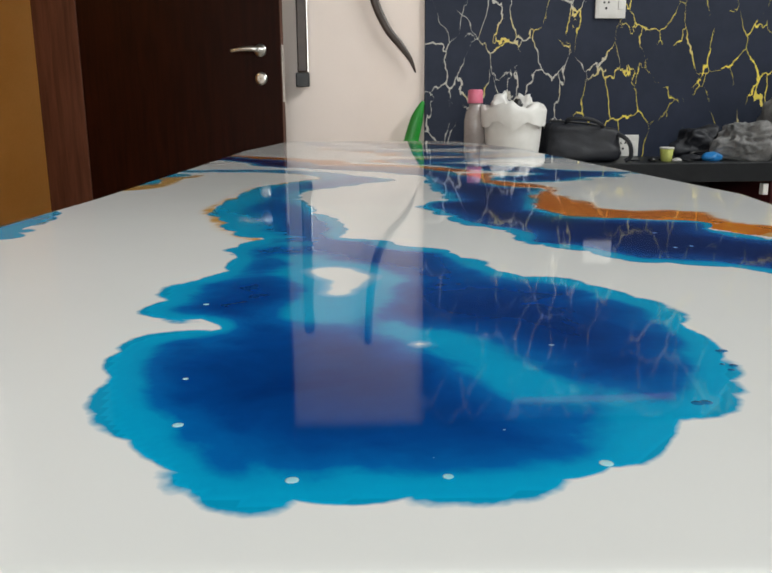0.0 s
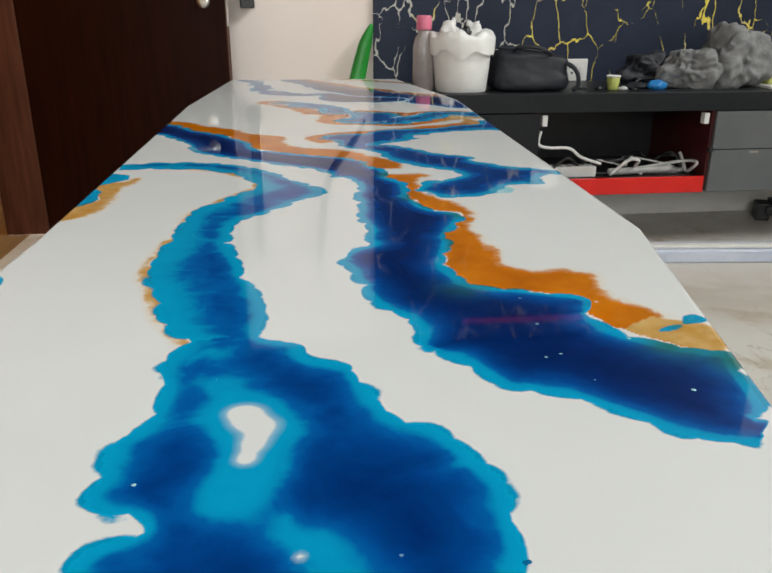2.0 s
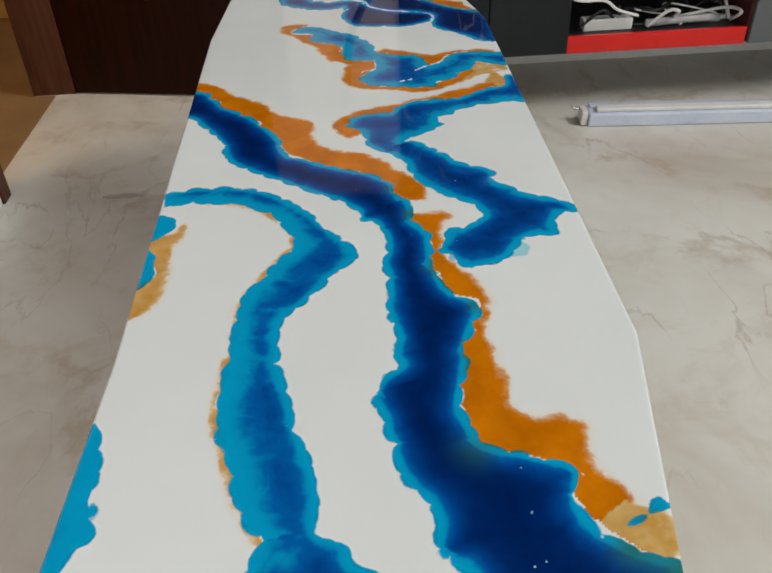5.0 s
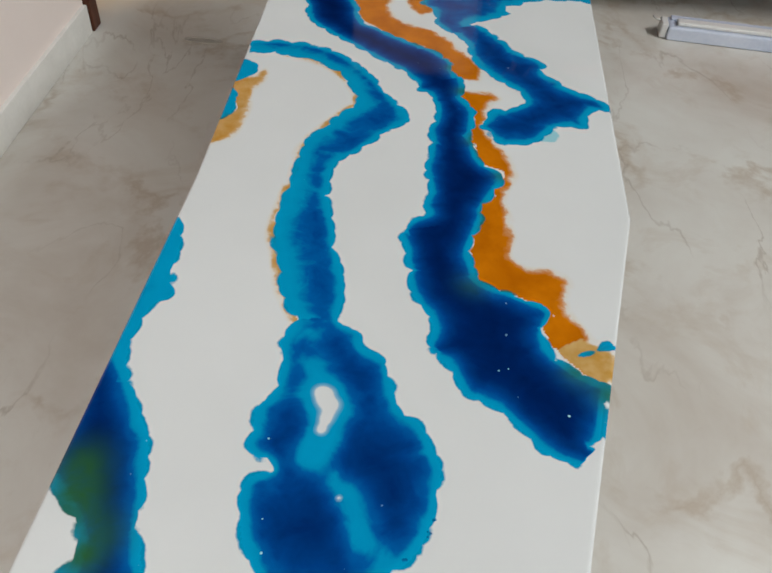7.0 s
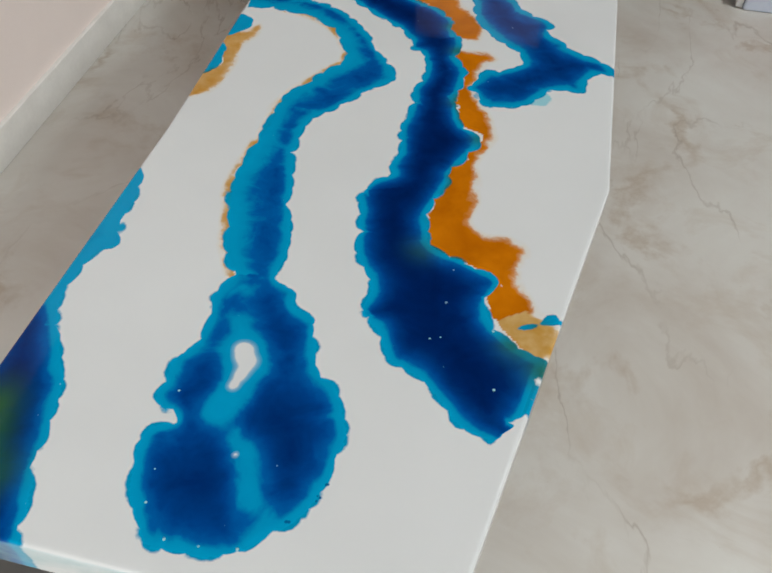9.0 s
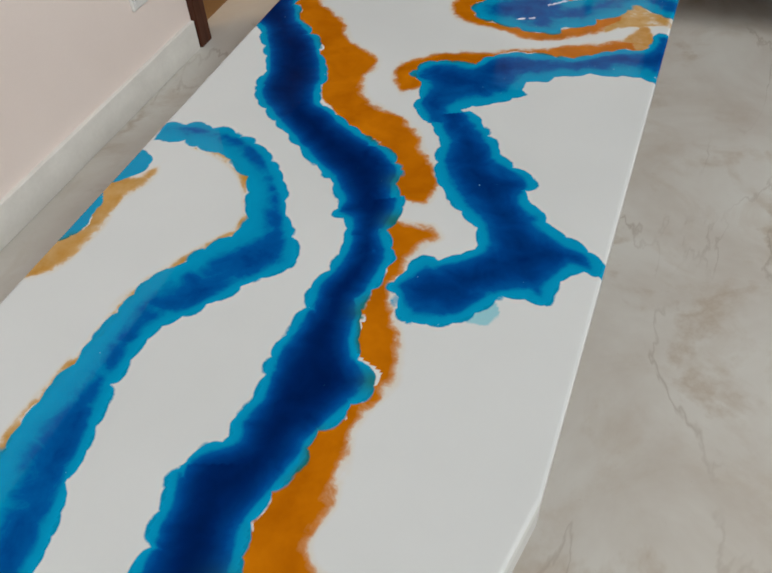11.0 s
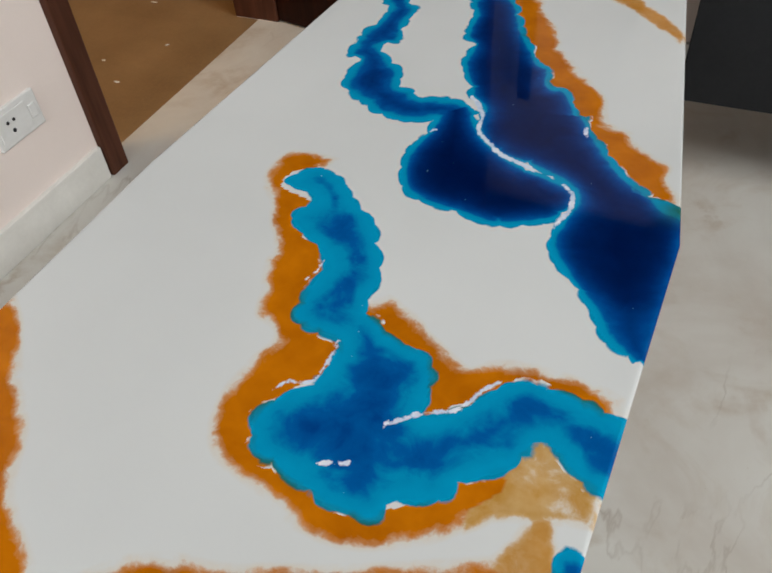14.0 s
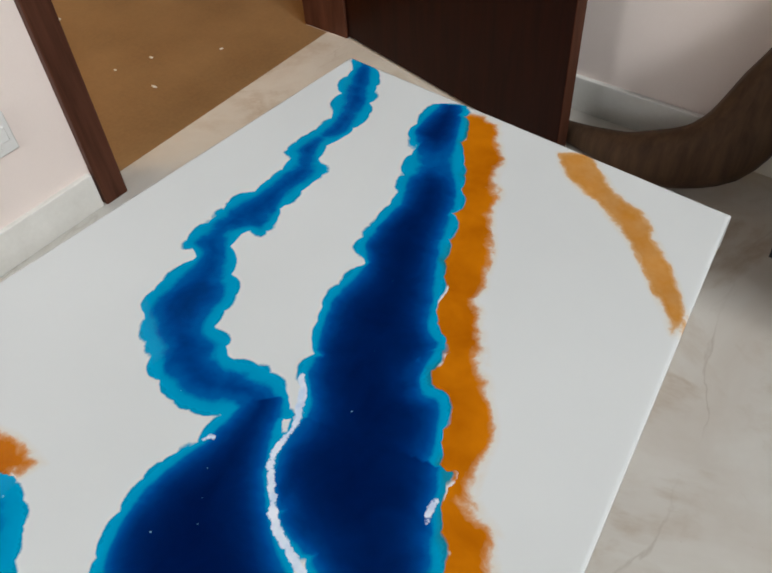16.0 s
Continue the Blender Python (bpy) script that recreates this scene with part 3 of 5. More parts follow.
def build_resin_skin(parent):
    """The poured surface of the slab with its rounded edge, split into the pours that tile it."""
    k = len(EDGE)
    ys = np.linspace(0.006, 2.269, ALONG)
    left, right = side_at([OUTLINE[i] for i in (0, 7, 6, 5)], ys) + 0.004, side_at([OUTLINE[i] for i in (1, 2, 3, 4)], ys) - 0.004
    s = np.linspace(0, 1, ACROSS)
    X = left[:, None] + (right - left)[:, None] * s[None]
    Y = np.repeat(ys[:, None], ACROSS, 1)
    X, Y = np.pad(X, k, mode="edge"), np.pad(Y, k, mode="edge")
    P = np.stack([X.ravel(), Y.ravel()], 1)
    Z = np.full(X.shape, TOP)
    for i, (out, drop) in enumerate(EDGE):
        lo, hi = k - 1 - i, -(k - i)
        X[:, lo] -= out
        X[:, hi] += out
        Y[lo, :] -= out
        Y[hi, :] += out
        for strip_ in (Z[:, lo], Z[:, hi], Z[lo, :], Z[hi, :]):
            np.minimum(strip_, TOP - drop, out=strip_)
    n = len(P)
    rim, depth, gold, tan = np.full(n, -0.05), np.zeros(n), np.zeros(n), np.zeros(n)
    green, milk, vein, teal = np.zeros(n), np.zeros(n), np.full(n, -0.05), np.full(n, -0.05)
    owner, gold_owner, vein_owner = np.zeros(n, int), np.zeros(n, int), np.zeros(n, int)
    for number, (name, stuff, line, how) in enumerate(POURS, 1):
        A, B = line[:, :2], line[:, 2:]
        loop = np.concatenate([A, B[::-1]])
        lo, hi = loop.min(0) - 0.03, loop.max(0) + 0.03
        near = np.nonzero(((P > lo) & (P < hi)).all(1))[0]
        Q = P[near]
        inner = within(Q, loop)
        dA, dB = gaps(Q, A), gaps(Q, B)
        if how.get("tip"):
            dB = np.minimum(dB, gaps(Q, np.array([A[-1], B[-1]])))
        caps = np.minimum(gaps(Q, np.array([A[0], B[0]])), gaps(Q, np.array([A[-1], B[-1]])))
        bank = np.minimum(dA, dB)
        inside_, outside = bank, -np.minimum(bank, caps)
        sd = np.where(inner, inside_, outside)
        if stuff == "blue":
            better = sd > rim[near]
            owner[near[better & inner]] = number
            rim[near] = np.maximum(rim[near], sd)
            ridge, cap = how.get("ridge", 0.5), how.get("cap", 1.0)
            v = np.maximum(np.minimum(dA / ridge, dB / (1 - ridge)) * 0.5 - 0.0045, 0.0) * how.get("scale", 1.0) / 0.024
            v = cap * (1 - np.exp(-v)) - blobs(Q, how.get("clouds", ()))
            v = np.where(inner, np.maximum(v, np.where(sd > 0.003, 0.12, 0.0)), 0.0)
            depth[near] = np.maximum(depth[near], v)
            milk[near] = np.maximum(milk[near], np.minimum(blobs(Q, how.get("milk", ())), 1.0))
            green[near] = np.maximum(green[near], np.minimum(blobs(Q, how.get("green", ())), 1.0))
        elif stuff == "gold":
            soft = np.minimum(dB, caps) if not how.get("both") else np.minimum(bank, caps)
            g = np.where(inner, np.clip(soft / how.get("fringe", 0.022), 0, how.get("most", 1.0)), 0.0)
            more = g > gold[near]
            gold[near] = np.maximum(gold[near], g)
            tan[near] = np.where(more, how.get("pale", 0.0), tan[near])
            gold_owner[near[more & (g > 0.3)]] = number
        elif stuff == "vein":
            vein[near] = np.maximum(vein[near], sd)
            vein_owner[near[inner]] = number
        else:
            teal[near] = np.maximum(teal[near], sd)
    owner = np.where(owner > 0, owner, gold_owner)
    owner = np.where(vein_owner > 0, vein_owner, owner)
    stain = np.zeros(X.shape)
    stain[:k - 2, :] = 1.0
    values = dict(rim=rim, depth=depth, gold=gold, tan=tan, green=green, milk=milk, vein=vein, teal=teal, stain=stain.ravel())
    V = np.stack([X.ravel(), Y.ravel(), Z.ravel()], 1)
    rows, cols = X.shape
    i = (np.arange(rows - 1)[:, None] * cols + np.arange(cols - 1)[None]).ravel()
    F = np.stack([i, i + 1, i + cols + 1, i + cols], 1)
    whose, names = pieces(owner[i].reshape(rows - 1, cols - 1))
    for piece, number in names:
        faces = F[whose == piece]
        used, index = np.unique(faces, return_inverse=True)
        name, label = ("table_top", "glossy white resin top") if number == 0 else (POURS[number - 1][0], POURS[number - 1][3].get("label", ""))
        me = bpy.data.meshes.new(name)
        me.from_pydata(V[used].tolist(), [], index.reshape(-1, 4).tolist())
        me.polygons.foreach_set("use_smooth", [True] * len(faces))
        for key, data in values.items():
            me.attributes.new(key, "FLOAT", "POINT").data.foreach_set("value", data[used].astype(np.float32))
        me.materials.append(M_RESIN)
        ob = new(name, me)
        ob.parent = parent
        tagged(ob, label)


table = thing("resin_table", pose(0, 0, 0), "long white resin table with blue river bands and gold streaks", "table")
part("slab", prism([(x * 0.994 - 0.0001, 0.003 + y * 0.9974) for x, y in OUTLINE], TOP - THICK, TOP - 0.008), M_SLAB, table, "white resin slab")

pour("river_band", [
    (-0.282, 0.897, 0.0187, 99), (-0.231, 0.905, 0.0246, 96), (-0.173, 0.897, 0.0252, 76), (-0.12, 0.864, 0.0228, 61), (-0.084, 0.817, 0.0252, 49),
    (-0.065, 0.78, 0.0288, 26), (-0.054, 0.741, 0.0476, -4), (-0.081, 0.692, 0.0498, 6), (-0.107, 0.641, 0.0421, 5), (-0.12, 0.599, 0.0288, 17),
    (-0.121, 0.536, 0.0322, 24), (-0.112, 0.467, 0.0392, 17), (-0.096, 0.42, 0.0379, 8), (-0.081, 0.369, 0.037, 9), (-0.074, 0.336, 0.0305, -1),
    (-0.06, 0.317, 0.0275, 19), (-0.058, 0.298, 0.0408, 19),
], "blue", scale=1.15, cap=0.64, ridge=0.68, label="blue river band")
pour("river_band", [
    (-0.071, 0.326, 0.0247, 14), (-0.065, 0.314, 0.0350, 17), (-0.060, 0.300, 0.0437, 18), (-0.056, 0.283, 0.0434, 17), (-0.047, 0.272, 0.0497, 21), (-0.040, 0.260, 0.0587, 23),
    (-0.039, 0.244, 0.0621, 21), (-0.042, 0.229, 0.0691, 17), (-0.039, 0.213, 0.0706, 16), (-0.033, 0.198, 0.0745, 17), (-0.026, 0.185, 0.0832, 17), (-0.016, 0.171, 0.0826, 17),
    (-0.005, 0.160, 0.0776, 15), (-0.008, 0.147, 0.0868, 11), (-0.010, 0.131, 0.0900, 9), (-0.010, 0.114, 0.0884, 9), (-0.008, 0.097, 0.0847, 9), (-0.008, 0.081, 0.0800, 10),
    (-0.007, 0.066, 0.0715, 10), (-0.007, 0.052, 0.0614, 11), (-0.008, 0.040, 0.0499, 14), (-0.005, 0.031, 0.0352, 14), (-0.003, 0.027, 0.0197, 8), (-0.004, 0.026, 0.0025, 0),
], "blue", tip=True, scale=2.0, cap=0.76, clouds=((-0.066, 0.303, 0.018, 0.42), (-0.058, 0.267, 0.018, 0.42), (-0.044, 0.235, 0.024, 0.7), (-0.035, 0.210, 0.024, 0.7), (-0.036, 0.178, 0.02, 0.6), (-0.042, 0.155, 0.018, 0.55), (-0.014, 0.132, 0.017, 0.42), (0.003, 0.121, 0.018, 0.42), (0.010, 0.099, 0.017, 0.42), (0.022, 0.080, 0.018, 0.42)), milk=((-0.042, 0.220, 0.008, 0.8), (-0.047, 0.231, 0.008, 0.7), (-0.040, 0.230, 0.008, 0.7), (-0.032, 0.217, 0.0085, 0.8), (-0.035, 0.207, 0.008, 0.7), (-0.036, 0.198, 0.007, 0.7), (-0.038, 0.187, 0.006, 0.8), (-0.010, 0.119, 0.003, 0.7)), grow=(0.0, 0.002), label="blue resin lake with a white island")
pour("river_band", [
    (-0.351, 1.268, 0.0621, 87), (-0.288, 1.236, 0.0578, 85), (-0.274, 1.214, 0.0556, 84), (-0.260, 1.193, 0.0535, 83), (-0.246, 1.172, 0.0513, 82), (-0.230, 1.152, 0.0527, 78), (-0.215, 1.133, 0.0555, 73),
    (-0.202, 1.112, 0.0574, 68), (-0.192, 1.088, 0.0588, 64), (-0.180, 1.066, 0.0585, 61), (-0.166, 1.045, 0.0565, 60), (-0.152, 1.025, 0.0505, 61), (-0.141, 1.004, 0.0419, 65),
    (-0.125, 0.986, 0.0375, 67), (-0.104, 0.973, 0.0384, 63), (-0.084, 0.957, 0.0387, 60), (-0.063, 0.943, 0.0407, 57), (-0.041, 0.930, 0.0432, 54), (-0.019, 0.917, 0.0451, 52),
    (0.001, 0.902, 0.0458, 49), (0.017, 0.882, 0.0444, 47), (0.022, 0.864, 0.0373, 39), (0.028, 0.840, 0.0383, 34), (0.040, 0.823, 0.0282, 25), (0.045, 0.798, 0.0222, 23),
], "blue", scale=2.0, cap=0.95, green=((0.048, 0.897, 0.014, 0.8), (0.068, 0.829, 0.014, 0.8)), label="deep blue river band")
pour("river_band", [
    (0.034, 0.857, 0.0333, 26), (0.038, 0.836, 0.0346, 25), (0.045, 0.820, 0.0270, 22), (0.048, 0.799, 0.0240, 24), (0.056, 0.780, 0.0282, 24), (0.060, 0.760, 0.0321, 23),
    (0.057, 0.740, 0.0344, 21), (0.056, 0.719, 0.0350, 20), (0.057, 0.699, 0.0316, 22), (0.060, 0.679, 0.0347, 21), (0.061, 0.658, 0.0366, 21), (0.063, 0.639, 0.0416, 20),
    (0.072, 0.622, 0.0485, 21), (0.083, 0.604, 0.0540, 23), (0.083, 0.585, 0.0540, 24), (0.076, 0.565, 0.0531, 25), (0.075, 0.547, 0.0459, 27), (0.063, 0.531, 0.0488, 21),
    (0.057, 0.512, 0.0537, 17), (0.054, 0.493, 0.0517, 16), (0.056, 0.473, 0.0454, 18), (0.056, 0.452, 0.0407, 20), (0.060, 0.432, 0.0402, 21), (0.065, 0.411, 0.0407, 21),
], "blue", scale=2.0, cap=0.95, green=((0.043, 0.911, 0.013, 0.8), (0.088, 0.697, 0.013, 0.8), (0.130, 0.621, 0.013, 0.8)), label="deep blue river band")
pour("river_band", [
    (0.052, 0.504, 0.0533, 20), (0.054, 0.473, 0.0431, 15),
    (0.055, 0.446, 0.0397, 17), (0.067, 0.4, 0.0425, 25), (0.1, 0.37, 0.0552, 35), (0.121, 0.341, 0.078, 30), (0.129, 0.309, 0.0593, 29),
    (0.15, 0.277, 0.0608, 27), (0.186, 0.26, 0.0622, 24), (0.197, 0.233, 0.0468, 29), (0.203, 0.209, 0.0342, 29), (0.216, 0.197, 0.0188, 50),
], "blue", scale=2.0, cap=0.92, green=((0.245, 0.275, 0.022, 0.9), (0.212, 0.296, 0.018, 0.8), (0.10, 0.408, 0.02, 0.5)), label="deep blue river band")
pour("river_band", [
    (0.292, 1.260, 0.0690, -92), (0.274, 1.257, 0.0623, -89), (0.267, 1.247, 0.0490, -98), (0.256, 1.236, 0.0392, -102), (0.241, 1.226, 0.0395, -90), (0.223, 1.220, 0.0335, -85),
    (0.205, 1.213, 0.0272, -78), (0.191, 1.202, 0.0260, -63), (0.174, 1.200, 0.0313, -53), (0.154, 1.199, 0.0332, -45), (0.137, 1.192, 0.0398, -41), (0.122, 1.182, 0.0459, -37),
    (0.106, 1.172, 0.0460, -29), (0.095, 1.157, 0.0439, -21), (0.082, 1.149, 0.0555, -23), (0.075, 1.141, 0.0712, -21), (0.058, 1.129, 0.0764, -20), (0.047, 1.114, 0.0746, -16),
    (0.044, 1.097, 0.0643, -12), (0.047, 1.086, 0.0485, -13), (0.044, 1.071, 0.0384, -9), (0.038, 1.055, 0.0317, 3), (0.050, 1.041, 0.0306, 14), (0.063, 1.027, 0.0333, 26),
], "blue", scale=1.3, cap=0.70, ridge=0.36, label="blue zigzag band")
pour("river_band", [
    (0.060, 1.045, 0.0318, 28), (0.074, 1.028, 0.0331, 23), (0.088, 1.011, 0.0347, 18), (0.101, 0.993, 0.0346, 12), (0.109, 0.973, 0.0392, 8), (0.120, 0.957, 0.0479, 10),
    (0.134, 0.943, 0.0564, 12), (0.144, 0.923, 0.0574, 8), (0.149, 0.903, 0.0506, 4), (0.165, 0.890, 0.0547, 5), (0.178, 0.873, 0.0546, 1), (0.196, 0.861, 0.0584, 1),
    (0.215, 0.850, 0.0628, 2), (0.227, 0.833, 0.0659, 1), (0.226, 0.815, 0.0640, -1), (0.208, 0.806, 0.0587, 4), (0.196, 0.789, 0.0616, -3), (0.185, 0.774, 0.0697, -11),
    (0.168, 0.767, 0.0614, -5), (0.155, 0.754, 0.0539, -1), (0.146, 0.735, 0.0493, -2), (0.143, 0.717, 0.0372, -6), (0.137, 0.703, 0.0206, -7), (0.132, 0.694, 0.0010, 0),
], "blue", tip=True, scale=1.5, cap=0.82, label="blue zigzag band")
pour("river_band", [
    (0.292, 1.413, 0.0385, -91), (0.267, 1.417, 0.0409, -82), (0.228, 1.431, 0.032, -70), (0.208, 1.411, 0.0423, -61), (0.184, 1.383, 0.041, -72),
    (0.168, 1.359, 0.0444, -73), (0.146, 1.348, 0.0422, -80), (0.14, 1.343, 0.0583, -85), (0.123, 1.346, 0.0681, -98), (0.101, 1.358, 0.0785, -112),
    (0.069, 1.373, 0.0889, -125), (0.054, 1.399, 0.0767, -136), (0.061, 1.418, 0.0499, -132), (0.051, 1.445, 0.0259, -139), (0.013, 1.462, 0.0351, -126),
    (0, 1.487, 0.0481, -133), (-0.014, 1.544, 0.0325, -136), (-0.062, 1.587, 0.0454, -156), (-0.076, 1.617, 0.0247, -162), (-0.114, 1.637, 0.036, -156),
    (-0.123, 1.66, 0.011, -156),
], "blue", scale=1.05, cap=0.6, ridge=0.46, label="cyan river band")
pour("river_band", [
    (-0.143, 2.263, 0.0204, 28), (-0.133, 2.227, 0.0349, 56), (-0.111, 2.192, 0.0301, 32), (-0.079, 2.143, 0.0329, 36), (-0.057, 2.106, 0.0357, 31),
    (-0.039, 2.046, 0.0438, 32), (-0.022, 2.022, 0.0412, 33), (-0.008, 1.981, 0.0523, 34), (0.009, 1.951, 0.0542, 35), (0.023, 1.937, 0.0591, 38),
    (0.035, 1.903, 0.0534, 35), (0.056, 1.893, 0.0586, 39), (0.076, 1.864, 0.0606, 41), (0.09, 1.834, 0.0596, 35), (0.11, 1.806, 0.0529, 37),
], "blue", grow=(0.004, 0.0), scale=2.1, cap=0.97, clouds=((-0.1, 2.16, 0.03, 0.4),), label="deep blue river band")
pour("river_band", [
    (0.076, 1.859, 0.0603, 16), (0.09, 1.821, 0.0644, 21), (0.123, 1.787, 0.0564, 25), (0.157, 1.764, 0.0469, 14), (0.193, 1.747, 0.0378, 15),
    (0.219, 1.728, 0.0457, 16), (0.227, 1.702, 0.0613, 26), (0.233, 1.656, 0.0656, 21), (0.249, 1.612, 0.0486, 24), (0.264, 1.579, 0.0333, 28),
    (0.274, 1.543, 0.0219, 27), (0.289, 1.519, 0.0075, 53),
], "blue", grow=(0.005, 0.012), scale=2.0, cap=0.97, green=((0.280, 1.735, 0.018, 0.9),), clouds=((0.27, 1.735, 0.016, 0.6), (0.28, 1.56, 0.03, 0.15)), label="deep blue resin lake")
pour("river_band", [
    (-0.292, 2.277, 0.0192, 9), (-0.252, 2.213, 0.0277, 13), (-0.223, 2.151, 0.0225, 4), (-0.225, 2.099, 0.0225, 37), (-0.201, 2.074, 0.0268, 9),
    (-0.198, 2.022, 0.0251, 13), (-0.194, 1.978, 0.0357, -6), (-0.198, 1.935, 0.0286, 44), (-0.169, 1.912, 0.0293, 14), (-0.157, 1.878, 0.0409, 28),
    (-0.142, 1.844, 0.0385, 30), (-0.109, 1.832, 0.0369, 50), (-0.092, 1.819, 0.035, 53), (-0.054, 1.823, 0.0399, 66), (-0.022, 1.824, 0.0358, 54),
    (-0.006, 1.821, 0.0283, 36),
], "blue", scale=1.5, cap=0.82, ridge=0.5, label="blue river band")
pour("river_band", [
    (-0.02, 1.832, 0.0219, 43), (-0.003, 1.788, 0.0319, 17), (0.014, 1.747, 0.0549, 19), (0.041, 1.714, 0.0738, 26), (0.08, 1.692, 0.0875, 28),
    (0.118, 1.677, 0.0656, 32), (0.138, 1.661, 0.0379, 36), (0.149, 1.659, 0.0097, 35),
], "blue", grow=(0.0, 0.008), tip=True, scale=2.1, cap=1.0, label="deep blue resin pool")
pour("river_band", [
    (-0.276, 0.477, 0.0132, -39), (-0.267, 0.435, 0.0192, 13), (-0.263, 0.378, 0.0219, 15), (-0.256, 0.331, 0.0286, 14), (-0.265, 0.306, 0.0193, 16),
    (-0.267, 0.253, 0.0186, 7), (-0.262, 0.222, 0.0238, 13), (-0.243, 0.158, 0.0423, 13), (-0.239, 0.144, 0.0478, 15), (-0.235, 0.122, 0.0495, 13),
    (-0.211, 0.09, 0.036, 14), (-0.194, 0.054, 0.0292, 7), (-0.188, 0.039, 0.0278, 8), (-0.19, 0.018, 0.0377, 11), (-0.182, -0.002, 0.0366, 3),
], "blue", scale=1.6, cap=0.95, green=((-0.243, 0.115, 0.026, 1.0), (-0.232, 0.075, 0.026, 1.0), (-0.21, 0.035, 0.02, 0.9), (-0.195, 0.06, 0.02, 0.5)), clouds=((-0.262, 0.44, 0.045, 0.6), (-0.25, 0.37, 0.045, 0.55), (-0.255, 0.30, 0.035, 0.5), (-0.25, 0.25, 0.025, 0.35), (-0.222, 0.012, 0.014, 0.9), (-0.21, 0.0, 0.012, 0.7)), grow=(0.002, 0.0), label="blue band along the table edge")
pour("river_band", [
    (-0.278, 0.792, 0.0036, 106), (-0.273, 0.811, 0.0138, 136), (-0.268, 0.836, 0.0182, 143), (-0.258, 0.842, 0.006, 138),
], "blue", scale=0.6, cap=0.5, grow=(0.0, 0.006), label="cyan patch at the table edge")
pour("river_band", [
    (-0.28, 0.675, 0.0029, 121), (-0.273, 0.708, 0.0156, 130), (-0.27, 0.742, 0.0184, 123), (-0.272, 0.759, 0.0125, 119),
], "blue", scale=0.6, cap=0.5, grow=(0.0, 0.006), label="cyan patch at the table edge")
pour("gold_band", [
    (-0.249, 0.832, 0.013, 67), (-0.25, 0.803, 0.0112, 10), (-0.265, 0.766, 0.0168, -23), (-0.251, 0.73, 0.011, -30), (-0.252, 0.687, 0.0107, -28),
    (-0.263, 0.657, 0.019, -27), (-0.27, 0.611, 0.0078, 27),
], "gold", grow=(0.012, 0.008), pale=0.7, label="soft-edged gold band")
pour("gold_band", [
    (-0.343, 1.351, 0.0166, 65), (-0.286, 1.316, 0.0136, 73), (-0.269, 1.295, 0.0154, 64), (-0.253, 1.275, 0.0175, 56), (-0.235, 1.255, 0.0200, 51), (-0.216, 1.236, 0.0221, 47), (-0.197, 1.217, 0.0240, 44),
    (-0.181, 1.196, 0.0225, 42), (-0.165, 1.175, 0.0205, 39), (-0.147, 1.156, 0.0240, 37), (-0.128, 1.138, 0.0305, 37), (-0.110, 1.120, 0.0357, 37), (-0.101, 1.095, 0.0312, 37),
    (-0.097, 1.070, 0.0247, 42), (-0.087, 1.046, 0.0211, 42), (-0.067, 1.029, 0.0187, 40), (-0.046, 1.014, 0.0237, 40), (-0.023, 1.001, 0.0274, 40), (-0.000, 0.987, 0.0263, 37),
    (0.020, 0.970, 0.0212, 30), (0.037, 0.951, 0.0171, 23), (0.055, 0.931, 0.0163, 18), (0.066, 0.908, 0.0193, 15), (0.072, 0.882, 0.0191, 11), (0.075, 0.857, 0.0096, 9),
], "gold", grow=(0.010, 0.011), fringe=0.024, label="soft-edged gold band")
pour("gold_band", [
    (0.088, 0.840, 0.0140, 4), (0.097, 0.816, 0.0237, 8), (0.096, 0.792, 0.0113, 16), (0.100, 0.765, 0.0038, 12), (0.098, 0.738, 0.0039, -8), (0.099, 0.711, 0.0101, -6),
    (0.110, 0.686, 0.0145, -2), (0.117, 0.660, 0.0195, -1), (0.131, 0.636, 0.0148, -18), (0.138, 0.613, 0.0100, -75), (0.134, 0.586, 0.0116, -75), (0.130, 0.560, 0.0172, -51),
    (0.126, 0.534, 0.0254, -40), (0.122, 0.519, 0.0199, -14), (0.119, 0.509, 0.0221, 31), (0.118, 0.481, 0.0254, 24), (0.116, 0.454, 0.0222, 26), (0.130, 0.435, 0.0236, 29),
    (0.156, 0.429, 0.0297, 38), (0.181, 0.419, 0.0277, 34), (0.194, 0.401, 0.0196, 38), (0.194, 0.374, 0.0155, 49), (0.204, 0.349, 0.0157, 43), (0.222, 0.329, 0.0125, 37),
], "gold", grow=(0.010, 0.011), fringe=0.024, label="soft-edged gold band")
pour("gold_band", [
    (0.198, 0.361, 0.0141, 6), (0.205, 0.349, 0.0157, 10), (0.212, 0.337, 0.0173, 13), (0.221, 0.329, 0.0207, 24), (0.231, 0.323, 0.0222, 33), (0.237, 0.311, 0.0175, 36),
    (0.243, 0.299, 0.0129, 41), (0.249, 0.287, 0.0085, 50),
], "gold", grow=(0.006, 0.004), fringe=0.016, most=0.62, pale=0.85, label="tan end of the gold band")
